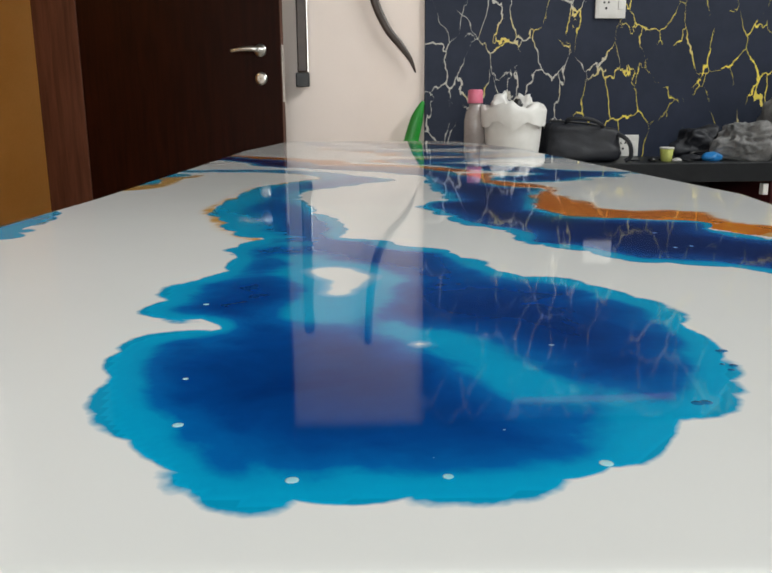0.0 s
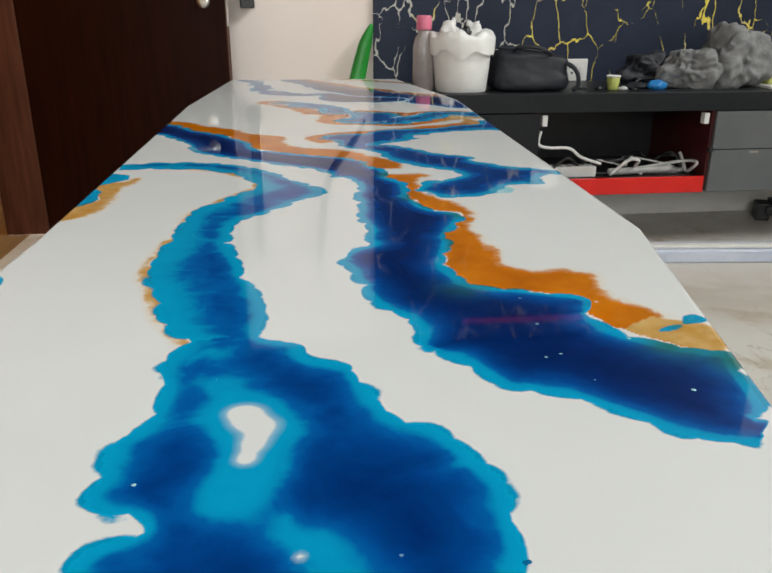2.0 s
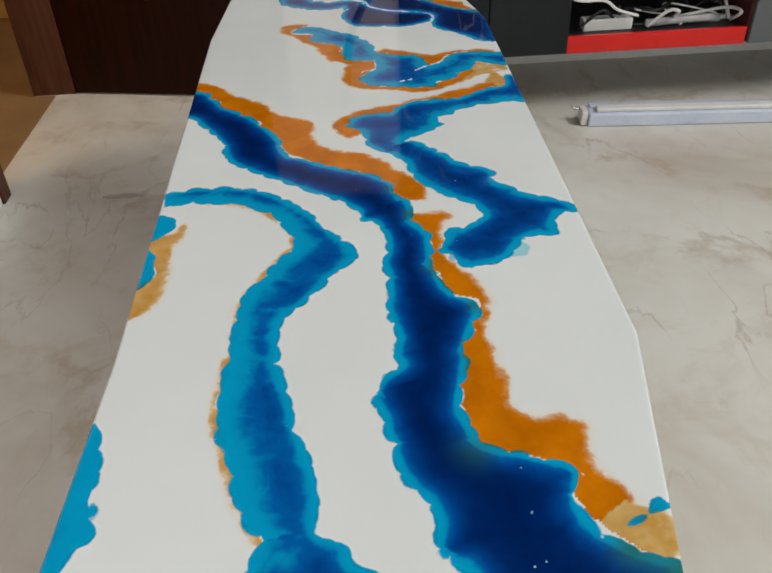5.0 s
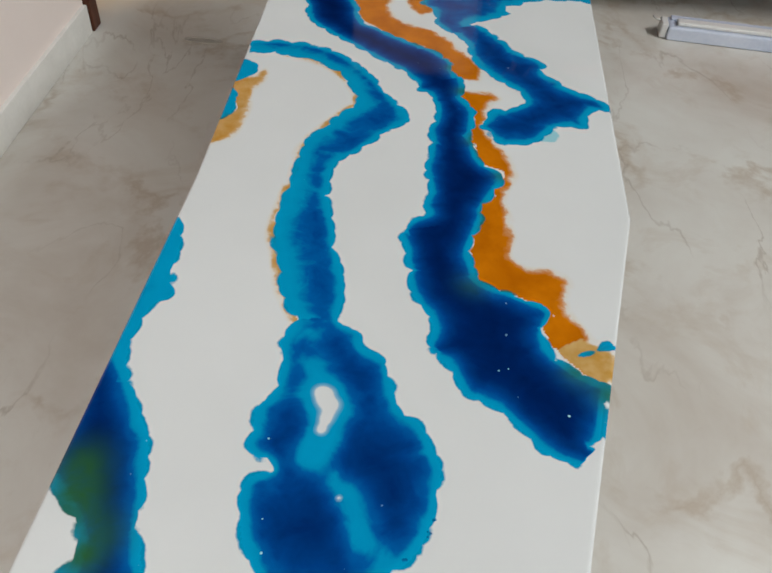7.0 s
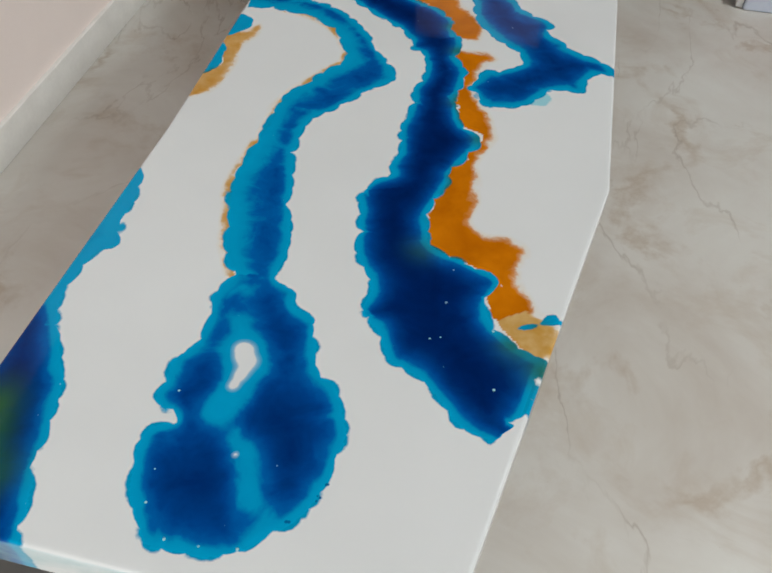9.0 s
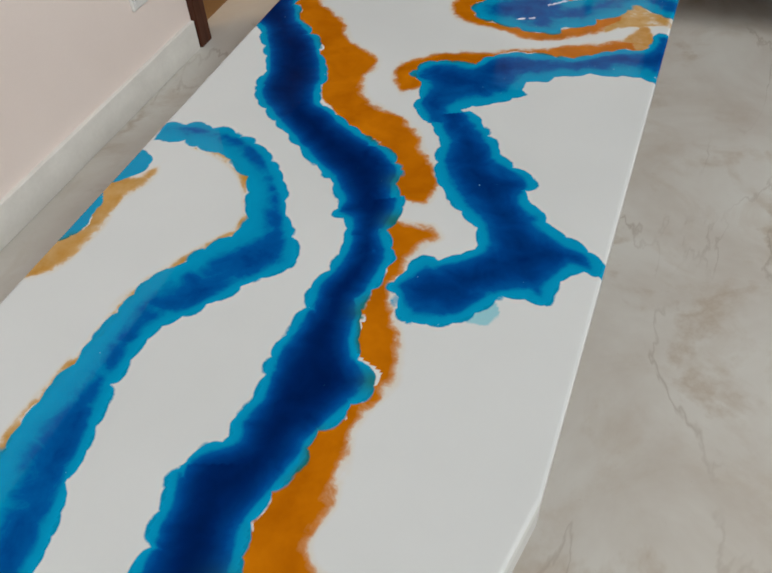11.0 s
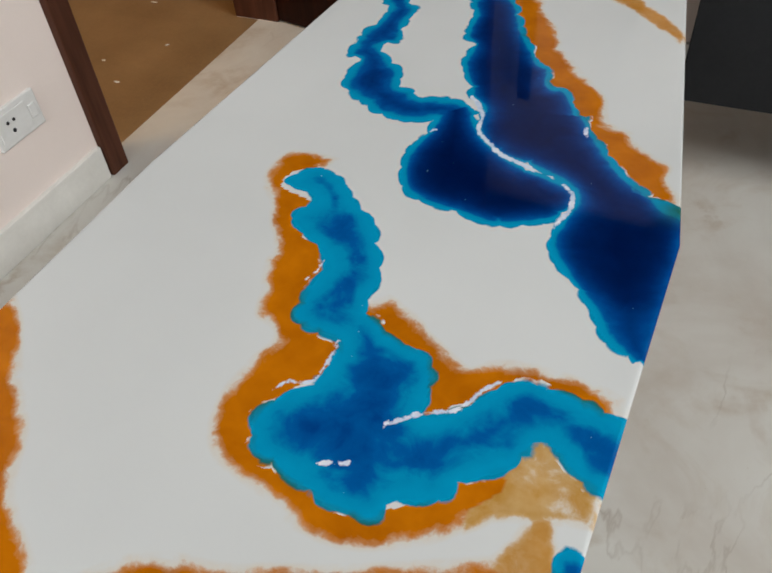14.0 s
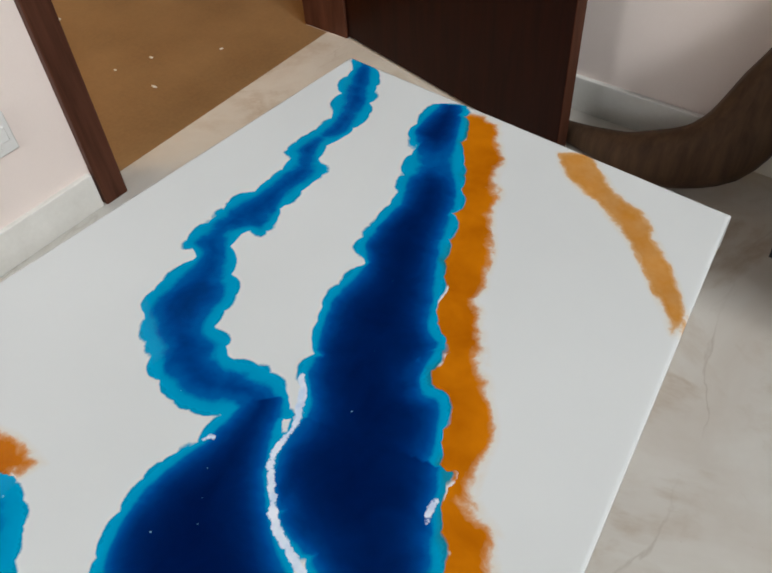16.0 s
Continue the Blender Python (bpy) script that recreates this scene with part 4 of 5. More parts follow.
pour("gold_band", [
    (-0.108, 1.674, 0.0052, 73), (-0.143, 1.668, 0.0111, 87), (-0.159, 1.648, 0.0249, 113), (-0.145, 1.623, 0.0290, 154), (-0.129, 1.603, 0.0292, 172), (-0.115, 1.575, 0.0204, 162),
    (-0.091, 1.550, 0.0231, 172), (-0.066, 1.526, 0.0258, 179), (-0.060, 1.492, 0.0225, 179), (-0.049, 1.460, 0.0180, 175), (-0.028, 1.435, 0.0233, -168), (0.003, 1.424, 0.0249, -167),
    (0.002, 1.391, 0.0304, -166), (-0.009, 1.359, 0.0240, -155), (-0.010, 1.327, 0.0180, -139), (0.007, 1.298, 0.0130, -135), (0.038, 1.284, 0.0098, -142), (0.072, 1.276, 0.0102, -139),
    (0.106, 1.271, 0.0128, -129), (0.139, 1.277, 0.0152, -115), (0.168, 1.295, 0.0177, -103), (0.191, 1.319, 0.0207, -87), (0.215, 1.345, 0.0199, -90), (0.233, 1.375, 0.0206, -84),
], "gold", grow=(0.010, 0.011), fringe=0.024, label="soft-edged gold band")
pour("gold_band", [
    (0.001, 1.079, 0.0138, -136), (-0.012, 1.091, 0.0113, -140), (-0.026, 1.104, 0.0090, -146), (-0.032, 1.121, 0.0095, -150), (-0.033, 1.138, 0.0105, -157), (-0.027, 1.154, 0.0134, -173),
    (-0.013, 1.164, 0.0146, 176), (0.003, 1.172, 0.0175, 160), (0.019, 1.178, 0.0196, 151), (0.035, 1.186, 0.0183, 149), (0.049, 1.196, 0.0137, 156), (0.065, 1.204, 0.0106, 166),
    (0.081, 1.213, 0.0086, 176), (0.097, 1.220, 0.0080, 173), (0.115, 1.225, 0.0081, 164), (0.133, 1.229, 0.0088, 150), (0.150, 1.232, 0.0109, 136), (0.167, 1.238, 0.0121, 129),
    (0.183, 1.247, 0.0117, 126), (0.199, 1.256, 0.0113, 124), (0.215, 1.264, 0.0111, 121), (0.231, 1.273, 0.0109, 118), (0.247, 1.281, 0.0108, 116), (0.264, 1.288, 0.0103, 113),
], "gold", grow=(0.010, 0.011), fringe=0.024, label="soft-edged gold band")
pour("gold_band", [
    (0.194, 1.318, 0.0158, -55), (0.207, 1.331, 0.0173, -66), (0.219, 1.345, 0.0193, -75), (0.232, 1.356, 0.0247, -77), (0.243, 1.367, 0.0312, -74), (0.261, 1.366, 0.0248, -77),
    (0.278, 1.364, 0.0184, -83), (0.295, 1.362, 0.0130, -92),
], "gold", grow=(0.010, 0.006), fringe=0.016, most=0.62, pale=0.75, label="tan tail of the gold band")
pour("gold_band", [
    (0.233, 1.274, 0.0117, 110), (0.244, 1.283, 0.0163, 119), (0.255, 1.293, 0.0217, 125), (0.259, 1.307, 0.0216, 126), (0.264, 1.321, 0.0175, 121), (0.270, 1.335, 0.0135, 112),
], "gold", grow=(0.010, 0.006), fringe=0.016, most=0.62, pale=0.6, label="tan tail of the gold band")
pour("gold_band", [
    (-0.098, 2.272, 0.0236, 13), (-0.089, 2.245, 0.0175, 15), (-0.073, 2.220, 0.0189, 21), (-0.055, 2.197, 0.0189, 25), (-0.041, 2.171, 0.0146, 29), (-0.022, 2.149, 0.0184, 35),
    (-0.012, 2.121, 0.0148, 43), (0.004, 2.096, 0.0179, 44), (0.019, 2.070, 0.0199, 45), (0.033, 2.044, 0.0194, 48), (0.048, 2.018, 0.0179, 52), (0.067, 1.995, 0.0158, 57),
    (0.083, 1.970, 0.0181, 55), (0.099, 1.948, 0.0201, 49), (0.120, 1.931, 0.0149, 45), (0.139, 1.907, 0.0155, 48), (0.150, 1.879, 0.0149, 53), (0.162, 1.853, 0.0151, 59),
    (0.182, 1.836, 0.0235, 52), (0.199, 1.813, 0.0217, 58), (0.219, 1.792, 0.0276, 57), (0.242, 1.776, 0.0288, 62), (0.258, 1.756, 0.0171, 85), (0.283, 1.741, 0.0123, 102),
], "gold", grow=(0.010, 0.011), fringe=0.024, label="soft-edged gold band")
pour("gold_band", [
    (0.014, 2.269, 0.0143, 36), (0.043, 2.244, 0.0190, 43), (0.075, 2.225, 0.0158, 44), (0.111, 2.210, 0.0168, 51), (0.141, 2.187, 0.0133, 57), (0.169, 2.161, 0.0133, 63),
    (0.195, 2.133, 0.0125, 71), (0.219, 2.103, 0.0122, 81),
], "gold", grow=(0.005, 0.005), fringe=0.016, pale=0.45, both=True, label="thin tan streak")
pour("gold_band", [
    (0.037, 1.496, 0.0053, 49), (0.053, 1.484, 0.0099, 65), (0.069, 1.473, 0.0148, 70), (0.088, 1.466, 0.0118, 77), (0.107, 1.461, 0.0069, 97), (0.123, 1.448, 0.0107, 93),
    (0.135, 1.433, 0.0165, 80), (0.145, 1.420, 0.0256, 75), (0.161, 1.431, 0.0268, 81), (0.176, 1.444, 0.0227, 76), (0.191, 1.455, 0.0170, 63), (0.210, 1.461, 0.0125, 55),
    (0.230, 1.464, 0.0092, 55), (0.251, 1.463, 0.0077, 65), (0.271, 1.460, 0.0070, 82), (0.291, 1.455, 0.0081, 97),
], "gold", grow=(0.010, 0.011), fringe=0.024, label="soft-edged gold band")
pour("white_vein", [
    (-0.009, 1.872, 0.0022, 27), (0.009, 1.853, 0.0035, 22), (0.021, 1.833, 0.0021, 18), (0.028, 1.801, 0.0025, 23), (0.051, 1.78, 0.0025, 23),
    (0.067, 1.766, 0.0037, 75), (0.089, 1.758, 0.003, 77), (0.109, 1.752, 0.0029, 63), (0.12, 1.746, 0.001, 72),
], "vein", label="milky white vein")
pour("white_vein", [
    (0.153, 1.736, 0.0025, 40), (0.164, 1.728, 0.0021, 51), (0.172, 1.713, 0.0025, 50), (0.173, 1.692, 0.0021, 18), (0.167, 1.669, 0.0026, -30),
    (0.166, 1.66, 0.0014, -27),
], "vein", label="milky white vein")
pour("white_vein", [
    (-0.041, 1.492, 0.0014, 76), (-0.036, 1.504, 0.002, 99), (-0.036, 1.524, 0.002, 99),
], "vein", label="milky white vein")
pour("white_vein", [
    (0.003, 1.359, 0.0014, 117), (0.01, 1.374, 0.0014, 117), (0.029, 1.38, 0.0016, 127), (0.033, 1.398, 0.0016, 143), (0.032, 1.421, 0.0021, 162),
    (0.029, 1.433, 0.0012, -146),
], "vein", label="milky white vein")
pour("white_vein", [
    (0.11, 1.366, 0.0033, 90), (0.119, 1.375, 0.0022, 117), (0.138, 1.392, 0.0014, 117), (0.157, 1.402, 0.0018, 112), (0.167, 1.417, 0.0016, 127),
    (0.173, 1.433, 0.0014, 135), (0.185, 1.448, 0.0014, 117),
], "vein", label="milky white vein")
pour("teal_patch", [
    (0.18, 0.726, 0.0133, -56), (0.197, 0.732, 0.0154, -61), (0.21, 0.741, 0.0087, -66),
], "teal", label="pale teal resin patch")
pour("river_band", [(0.214, 0.320, 0.001, 110), (0.231, 0.328, 0.003, 110), (0.243, 0.336, 0.006, 115), (0.252, 0.341, 0.006, 120)], "blue", scale=0.8, cap=0.5, green=((0.235, 0.325, 0.01, 0.7),), label="teal swirl in the gold")
pour("gold_band", [
    (-0.228, 0.879, 0.005, 276), (-0.18, 0.871, 0.005, 256), (-0.132, 0.842, 0.005, 241), (-0.102, 0.796, 0.005, 229), (-0.093, 0.766, 0.005, 206),
    (-0.103, 0.744, 0.005, 176), (-0.133, 0.687, 0.005, 186), (-0.151, 0.637, 0.005, 185), (-0.149, 0.59, 0.005, 197), (-0.152, 0.522, 0.005, 204),
    (-0.151, 0.455, 0.005, 197), (-0.136, 0.414, 0.005, 188), (-0.12, 0.363, 0.005, 189), (-0.106, 0.337, 0.005, 179), (-0.088, 0.307, 0.005, 199),
], "gold", pale=0.72, grow=(0.004, 0.002), label="faint tan fringe of the blue band")
pour("white_vein", [(0.076, 1.310, 0.0010, 122), (0.081, 1.315, 0.0024, 122), (0.087, 1.317, 0.0010, 122)], "vein", label="small milky dash")
pour("white_vein", [(0.092, 1.317, 0.0010, 131), (0.096, 1.321, 0.0024, 131), (0.100, 1.324, 0.0010, 131)], "vein", label="small milky dash")
pour("white_vein", [(-0.027, 1.778, 0.0010, 142), (-0.024, 1.783, 0.0024, 142), (-0.020, 1.787, 0.0010, 142)], "vein", label="small milky dash")
pour("white_vein", [(0.153, 1.834, 0.0010, 194), (0.150, 1.846, 0.0024, 194), (0.148, 1.854, 0.0010, 194)], "vein", label="small milky dash")
build_resin_skin(table)


def build_table_base():
    t = TOP - THICK
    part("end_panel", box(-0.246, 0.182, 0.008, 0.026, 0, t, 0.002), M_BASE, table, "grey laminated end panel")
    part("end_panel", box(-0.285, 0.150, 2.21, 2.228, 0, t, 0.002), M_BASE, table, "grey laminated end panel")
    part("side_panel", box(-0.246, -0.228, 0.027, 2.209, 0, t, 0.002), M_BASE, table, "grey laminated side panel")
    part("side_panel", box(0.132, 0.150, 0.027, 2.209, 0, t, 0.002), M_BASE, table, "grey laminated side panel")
    part("socket_cutout", box(-0.052, -0.008, 0.0055, 0.0085, 0.592, 0.652, 0.001), M_BLACK, table, "black rectangular cable cutout")


build_table_base()


def build_bubbles():
    """Tiny trapped bubbles along the rim of the resin lake."""
    rim = [(0.078, 0.138), (0.076, 0.118), (0.071, 0.098), (0.059, 0.078), (0.048, 0.062)]
    for i in range(9):
        f = random.uniform(0.3, 3.9)
        a, b = rim[int(f)], rim[int(f) + 1]
        x, y = a[0] + (b[0] - a[0]) * (f % 1), a[1] + (b[1] - a[1]) * (f % 1)
        r = random.uniform(0.0007, 0.0015)
        bm = lathe([(r, 0), (r * 0.9, 0.00006), (0.0, 0.0001)], 14, centre=(x + random.uniform(-0.003, 0.003), y + random.uniform(-0.003, 0.003), TOP + 0.00005))
        part("bubble", bm, M_BUBBLE, table, "dark teal bubble", True)
    for x, y in ((-0.038, 0.034), (-0.009, 0.035), (0.022, 0.04), (-0.066, 0.06), (-0.072, 0.09), (-0.085, 0.17), (0.19, 0.31), (0.14, 0.29), (0.13, 0.286), (0.2, 0.24)):
        r = random.uniform(0.0008, 0.0016)
        bm = lathe([(r, 0), (r * 0.8, 0.00006), (0.0, 0.0001)], 10, centre=(x, y, TOP + 0.00005))
        part("bubble", bm, M_TEAL, table, "pale bubble", True)


build_bubbles()


# ---- things round the table ----
def build_socket(m, label, w=0.118, h=0.086):
    s = thing("socket_outlet", m, label, "socket", "wall sockets")
    part("plate", box(-w / 2, w / 2, -0.011, 0, -h / 2, h / 2, 0.003), M_PLASTIC, s)
    part("insert", box(-w / 2 + 0.012, w / 2 - 0.04, -0.0135, -0.0105, -h / 2 + 0.014, h / 2 - 0.014, 0.001), M_PLASTIC, s)
    part("rocker", box(w / 2 - 0.036, w / 2 - 0.014, -0.016, -0.0105, -0.018, 0.018, 0.002), M_PLASTIC, s, "white rocker switch")
    for x, z, r in ((-0.032, 0.012, 0.0045), (-0.012, 0.012, 0.0045), (-0.022, -0.013, 0.0055)):
        bm = lathe([(r, 0), (r, 0.0015), (0.0, 0.0016)], 12)
        bm.transform(Matrix.Translation((x, -0.0135, z)) @ Matrix.Rotation(radians(90), 4, "X"))
        part("pin_hole", bm, M_BLACK, s, "dark pin hole")


build_socket(ROOM @ pose(LEFT, 2.122, 0.318, 0, 0, 90), "white plastic socket outlet on the pink wall", 0.152, 0.098)
build_socket(ROOM @ pose(1.29, BACK - 0.018, 0.702), "white plastic socket outlet on the slate wall", 0.105, 0.098)
build_socket(ROOM @ pose(1.175, BACK - 0.018, 1.317), "wide white plastic switch plate on the slate wall", 0.137, 0.11)

B0, B1, BF, BB, BZ0, BZ1 = 0.317, 3.38, 2.83, BACK - 0.02, 0.243, 0.652
C0, C1 = 0.958, 1.69


def build_bench():
    b = thing("wall_bench", ROOM, "charcoal wall-hung bench with an open red compartment", "bench")
    part("bench_top", box(B0 - 0.004, B1, BF - 0.012, BB, BZ1 - 0.075, BZ1, 0.003), M_CHAR, b, "charcoal laminate bench top")
    part("bottom_board", box(B0, B1, BF + 0.004, BB, BZ0, BZ0 + 0.018, 0.001), M_CHAR, b)
    part("back_board", box(B0, B1, BB - 0.012, BB, BZ0 + 0.019, BZ1 - 0.076), M_BLACK, b, "black back board")
    for x, mt in ((B0, M_CHAR), (C0 - 0.018, M_REDIN), (C1, M_REDIN), (B1 - 0.018, M_CHAR)):
        part("upright", box(x, x + 0.018, BF + 0.004, BB - 0.013, BZ0 + 0.019, BZ1 - 0.076, 0.001), mt, b)
    mid = (B0 + C0) / 2
    for x0, x1 in ((B0 + 0.002, mid - 0.002), (mid + 0.002, C0 - 0.002)):
        part("door_panel", box(x0, x1, BF - 0.014, BF + 0.003, BZ0 - 0.002, BZ1 - 0.079, 0.0015), M_CHAR, b, "flat charcoal door")
    part("red_drawer", box(C0 + 0.001, C1 - 0.001, BF - 0.006, BF + 0.012, BZ0 - 0.006, BZ0 + 0.062, 0.002), M_RED, b, "glossy red board under the compartment")
    part("shelf_board", box(C0 + 0.001, C1 - 0.001, BF + 0.013, BB - 0.013, BZ0 + 0.04, BZ0 + 0.056), M_BLACK, b, "black shelf")
    half = BZ0 + 0.175
    for k, (z0, z1) in enumerate(((BZ0 - 0.002, half - 0.002), (half + 0.002, BZ1 - 0.079))):
        for x0, x1 in ((C1 + 0.012, C1 + 0.38), (C1 + 0.384, C1 + 0.76), (C1 + 0.764, C1 + 1.22), (C1 + 1.224, B1)):
            dr = part("drawer_front", box(x0, x1, BF - 0.014, BF + 0.003, z0, z1, 0.0015), M_GREY, b, "flat grey drawer front")
            if k == 0:
                hd = part("keyhole", box((x0 + x1) / 2 - 0.02, (x0 + x1) / 2 + 0.02, BF - 0.0165, BF - 0.0138, z1 - 0.014, z1 - 0.006), M_STEEL, dr, "small steel label slot")
    for x in (C0 + 0.012, C1 - 0.035):
        part("hinge", box(x, x + 0.022, BF - 0.002, BF + 0.03, BZ1 - 0.13, BZ1 - 0.085, 0.003), M_PLASTIC, b, "pale cabinet hinge")
    part("latch", box(C1 - 0.004, C1 + 0.014, BF - 0.02, BF - 0.004, half - 0.012, half + 0.01, 0.002), M_BLACK, b, "black latch")


build_bench()


def build_bench_contents():
    sh = BZ0 + 0.056
    box_ = thing("extension_socket", ROOM @ pose(1.13, BF + 0.09, sh), "white extension socket strip among cables", "extension socket")
    part("housing", box(-0.09, 0.11, -0.03, 0.03, 0, 0.045, 0.005), M_PLASTIC, box_)
    for k in range(3):
        part("outlet", box(-0.075 + k * 0.06, -0.035 + k * 0.06, -0.022, 0.022, 0.0448, 0.047, 0.002), M_CABLE, box_, "grey outlet face")
    for i in range(7):
        x0 = 1.05 + 0.07 * i
        y0 = BF + 0.05 + random.uniform(0, 0.1)
        pts = [(x0 - 0.03, y0, sh + 0.008)]
        for k in range(1, 6):
            pts.append((x0 + 0.08 * k * random.uniform(0.4, 1.0), y0 + random.uniform(-0.05, 0.12), sh + 0.01 + random.uniform(0, 0.075)))
        pts.append((min(pts[-1][0] + 0.05, C1 - 0.03), y0 + 0.03, sh + 0.008))
        pts = [(min(p[0], C1 - 0.03), p[1], p[2]) for p in pts]
        single("cable", pipe(pts, random.choice((0.004, 0.0055, 0.007)), 7), random.choice((M_CABLE, M_PLASTIC, M_BLACK)), ROOM, "loose tangled cable lying in the red compartment", "cable", "loose cables", smooth=True)
    single("cable", pipe([(C0 + 0.02, BF + 0.03, sh + 0.20), (C0 + 0.01, BF + 0.02, sh + 0.15), (C0 + 0.05, BF + 0.015, sh + 0.135), (C0 + 0.14, BF + 0.02, sh + 0.13), (C0 + 0.2, BF + 0.03, sh + 0.09), (C0 + 0.29, BF + 0.04, sh + 0.06)], 0.006, 8), M_PLASTIC, ROOM, "white mains cable hanging from the compartment's side", "cable", "loose cables", smooth=True)
    for k, (x, ln) in enumerate(((1.30, 0.28), (1.42, 0.2), (1.52, 0.17))):
        bm = lathe([(0.012, 0), (0.015, 0.004), (0.015, ln), (0.011, ln + 0.004)], 14)
        bm.transform(Matrix.Translation((x, BF + 0.08 + 0.03 * k, sh + 0.016)) @ Matrix.Rotation(radians(88 + 4 * k), 4, "Y"))
        single("plastic_tube", bm, M_CABLE, ROOM, "grey plastic tube lying among the cables", "tube", "plastic tubes", smooth=True)


build_bench_contents()


def build_pail():
    p = thing("paint_pail", ROOM @ pose(0.66, BF + 0.13, BZ1), "white plastic paint pail with torn film over its rim", "pail")
    bm = lathe([(0.098, 0), (0.102, 0.006), (0.112, 0.10), (0.118, 0.19), (0.124, 0.193), (0.124, 0.203), (0.118, 0.205), (0.108, 0.202), (0.10, 0.16)], 40, 0.015)
    part("pail_body", bm, M_TUB, p, smooth=True)
    # torn film over the rim
    bm = bmesh.new()
    rows, seg = 7, 56
    grid = []
    for i in range(rows):
        ring = []
        for k in range(seg):
            a = 2 * math.pi * k / seg
            n1 = noise.noise((math.cos(a) * 2.2, math.sin(a) * 2.2, i * 0.35))
            n2 = noise.noise((math.cos(a) * 6, math.sin(a) * 6, i * 0.6 + 5))
            r = (0.075, 0.105, 0.124, 0.131, 0.131, 0.129, 0.127)[i] + 0.007 * n2
            z = (0.215, 0.222, 0.222, 0.205, 0.185, 0.165, 0.145)[i] + 0.03 * n1 * (1 if i != 2 else 0.7) + 0.009 * n2
            ring.append(bm.verts.new((r * math.cos(a), r * math.sin(a), z)))
        grid.append(ring)
    for a, b in zip(grid, grid[1:]):
        for k in range(seg):
            bm.faces.new((a[k], b[k], b[(k + 1) % seg], a[(k + 1) % seg]))
    part("plastic_film", bm, M_TUB, p, "torn white plastic film", True)
    for x, y, s in ((-0.05, 0.0, 0.4), (0.035, -0.02, 1.9)):
        bm = crumple(x, y, 0.185, 0.035, 0.03, 0.085, 0.6, 4, 3, s)
        part("film_flap", bm, M_PLASTIC, p, "upstanding flap of plastic film", True)
    part("pump_nozzle", crumple(0.01, -0.035, 0.2, 0.02, 0.02, 0.05, 0.6, 6, 3, 7), M_BLACK, p, "dark crumpled scrap in the pail", True)


def build_bottle():
    b = thing("bottle", ROOM @ pose(0.512, BF + 0.17, BZ1), "translucent plastic bottle with a pink cap", "bottle")
    part("bottle_body", lathe([(0.04, 0), (0.044, 0.006), (0.044, 0.17), (0.036, 0.205), (0.026, 0.22), (0.026, 0.235)], 28), M_BOTTLE, b, smooth=True)
    part("cap", lathe([(0.03, 0.236), (0.031, 0.24), (0.030, 0.285), (0.026, 0.29), (0.0, 0.291)], 24), M_PINKCAP, b, "pink screw cap", True)


def build_bag():
    b = thing("tool_bag", ROOM @ pose(0.945, BF + 0.17, BZ1) @ Matrix.Diagonal((0.84, 1, 0.8, 1)), "black nylon tool bag slumped on the bench", "bag")
    bm = bmesh.new()
    bmesh.ops.create_cube(bm, size=2)
    bmesh.ops.subdivide_edges(bm, edges=bm.edges[:], cuts=14, use_grid_fill=True)
    for v in bm.verts:
        p = v.co.copy()
        f = max(abs(p.x), abs(p.y), abs(p.z)) / (abs(p.x) ** 7 + abs(p.y) ** 7 + abs(p.z) ** 7) ** (1 / 7)
        q = p * f
        n1, n2 = noise.noise(p * 1.3 + Vector((3, 0, 0))), abs(noise.noise(p * 3.1))
        up = (q.z + 1) / 2
        slump = 1 - 0.16 * up * (0.5 + 0.5 * q.x) - 0.07 * n1 * up
        v.co = (0.19 * q.x * (1 - 0.10 * up + 0.05 * n1 - 0.05 * n2), 0.125 * q.y * (1 - 0.22 * up + 0.08 * n1 - 0.08 * n2), 0.205 * up * slump + 0.012 * up * (n1 - n2))
    part("bag_body", bm, M_BAG, b, smooth=True)
    part("zip", pipe([(-0.15, 0.0, 0.207), (-0.05, -0.004, 0.201), (0.06, -0.004, 0.188), (0.14, 0.0, 0.166)], 0.006, 6, flat=0.5), M_BLACK, b, "black zip along the top", True)
    part("carry_handle", pipe([(-0.09, -0.07, 0.19), (-0.085, -0.1, 0.215), (0.0, -0.118, 0.214), (0.07, -0.105, 0.185), (0.08, -0.08, 0.165)], 0.010, 8, flat=0.4), M_BAG, b, "black webbing carry handle", True)
    part("strap", pipe([(0.12, -0.08, 0.14), (0.17, -0.11, 0.13), (0.205, -0.12, 0.09), (0.215, -0.115, 0.03), (0.19, -0.11, 0.008)], 0.011, 8, flat=0.4), M_BAG, b, "black webbing strap", True)


def build_cup():
    c = thing("paper_cup", ROOM @ pose(1.30, BF + 0.12, BZ1), "small olive and white paper cup", "cup")
    part("cup_wall", lathe([(0.020, 0), (0.021, 0.002), (0.0275, 0.052), (0.0265, 0.052), (0.02, 0.01)], 24), M_CUP, c, smooth=True)
    part("rim", lathe([(0.0272, 0.05), (0.0295, 0.052), (0.0295, 0.057), (0.027, 0.058), (0.026, 0.05)], 24), M_PLASTIC, c, "white rolled rim", True)


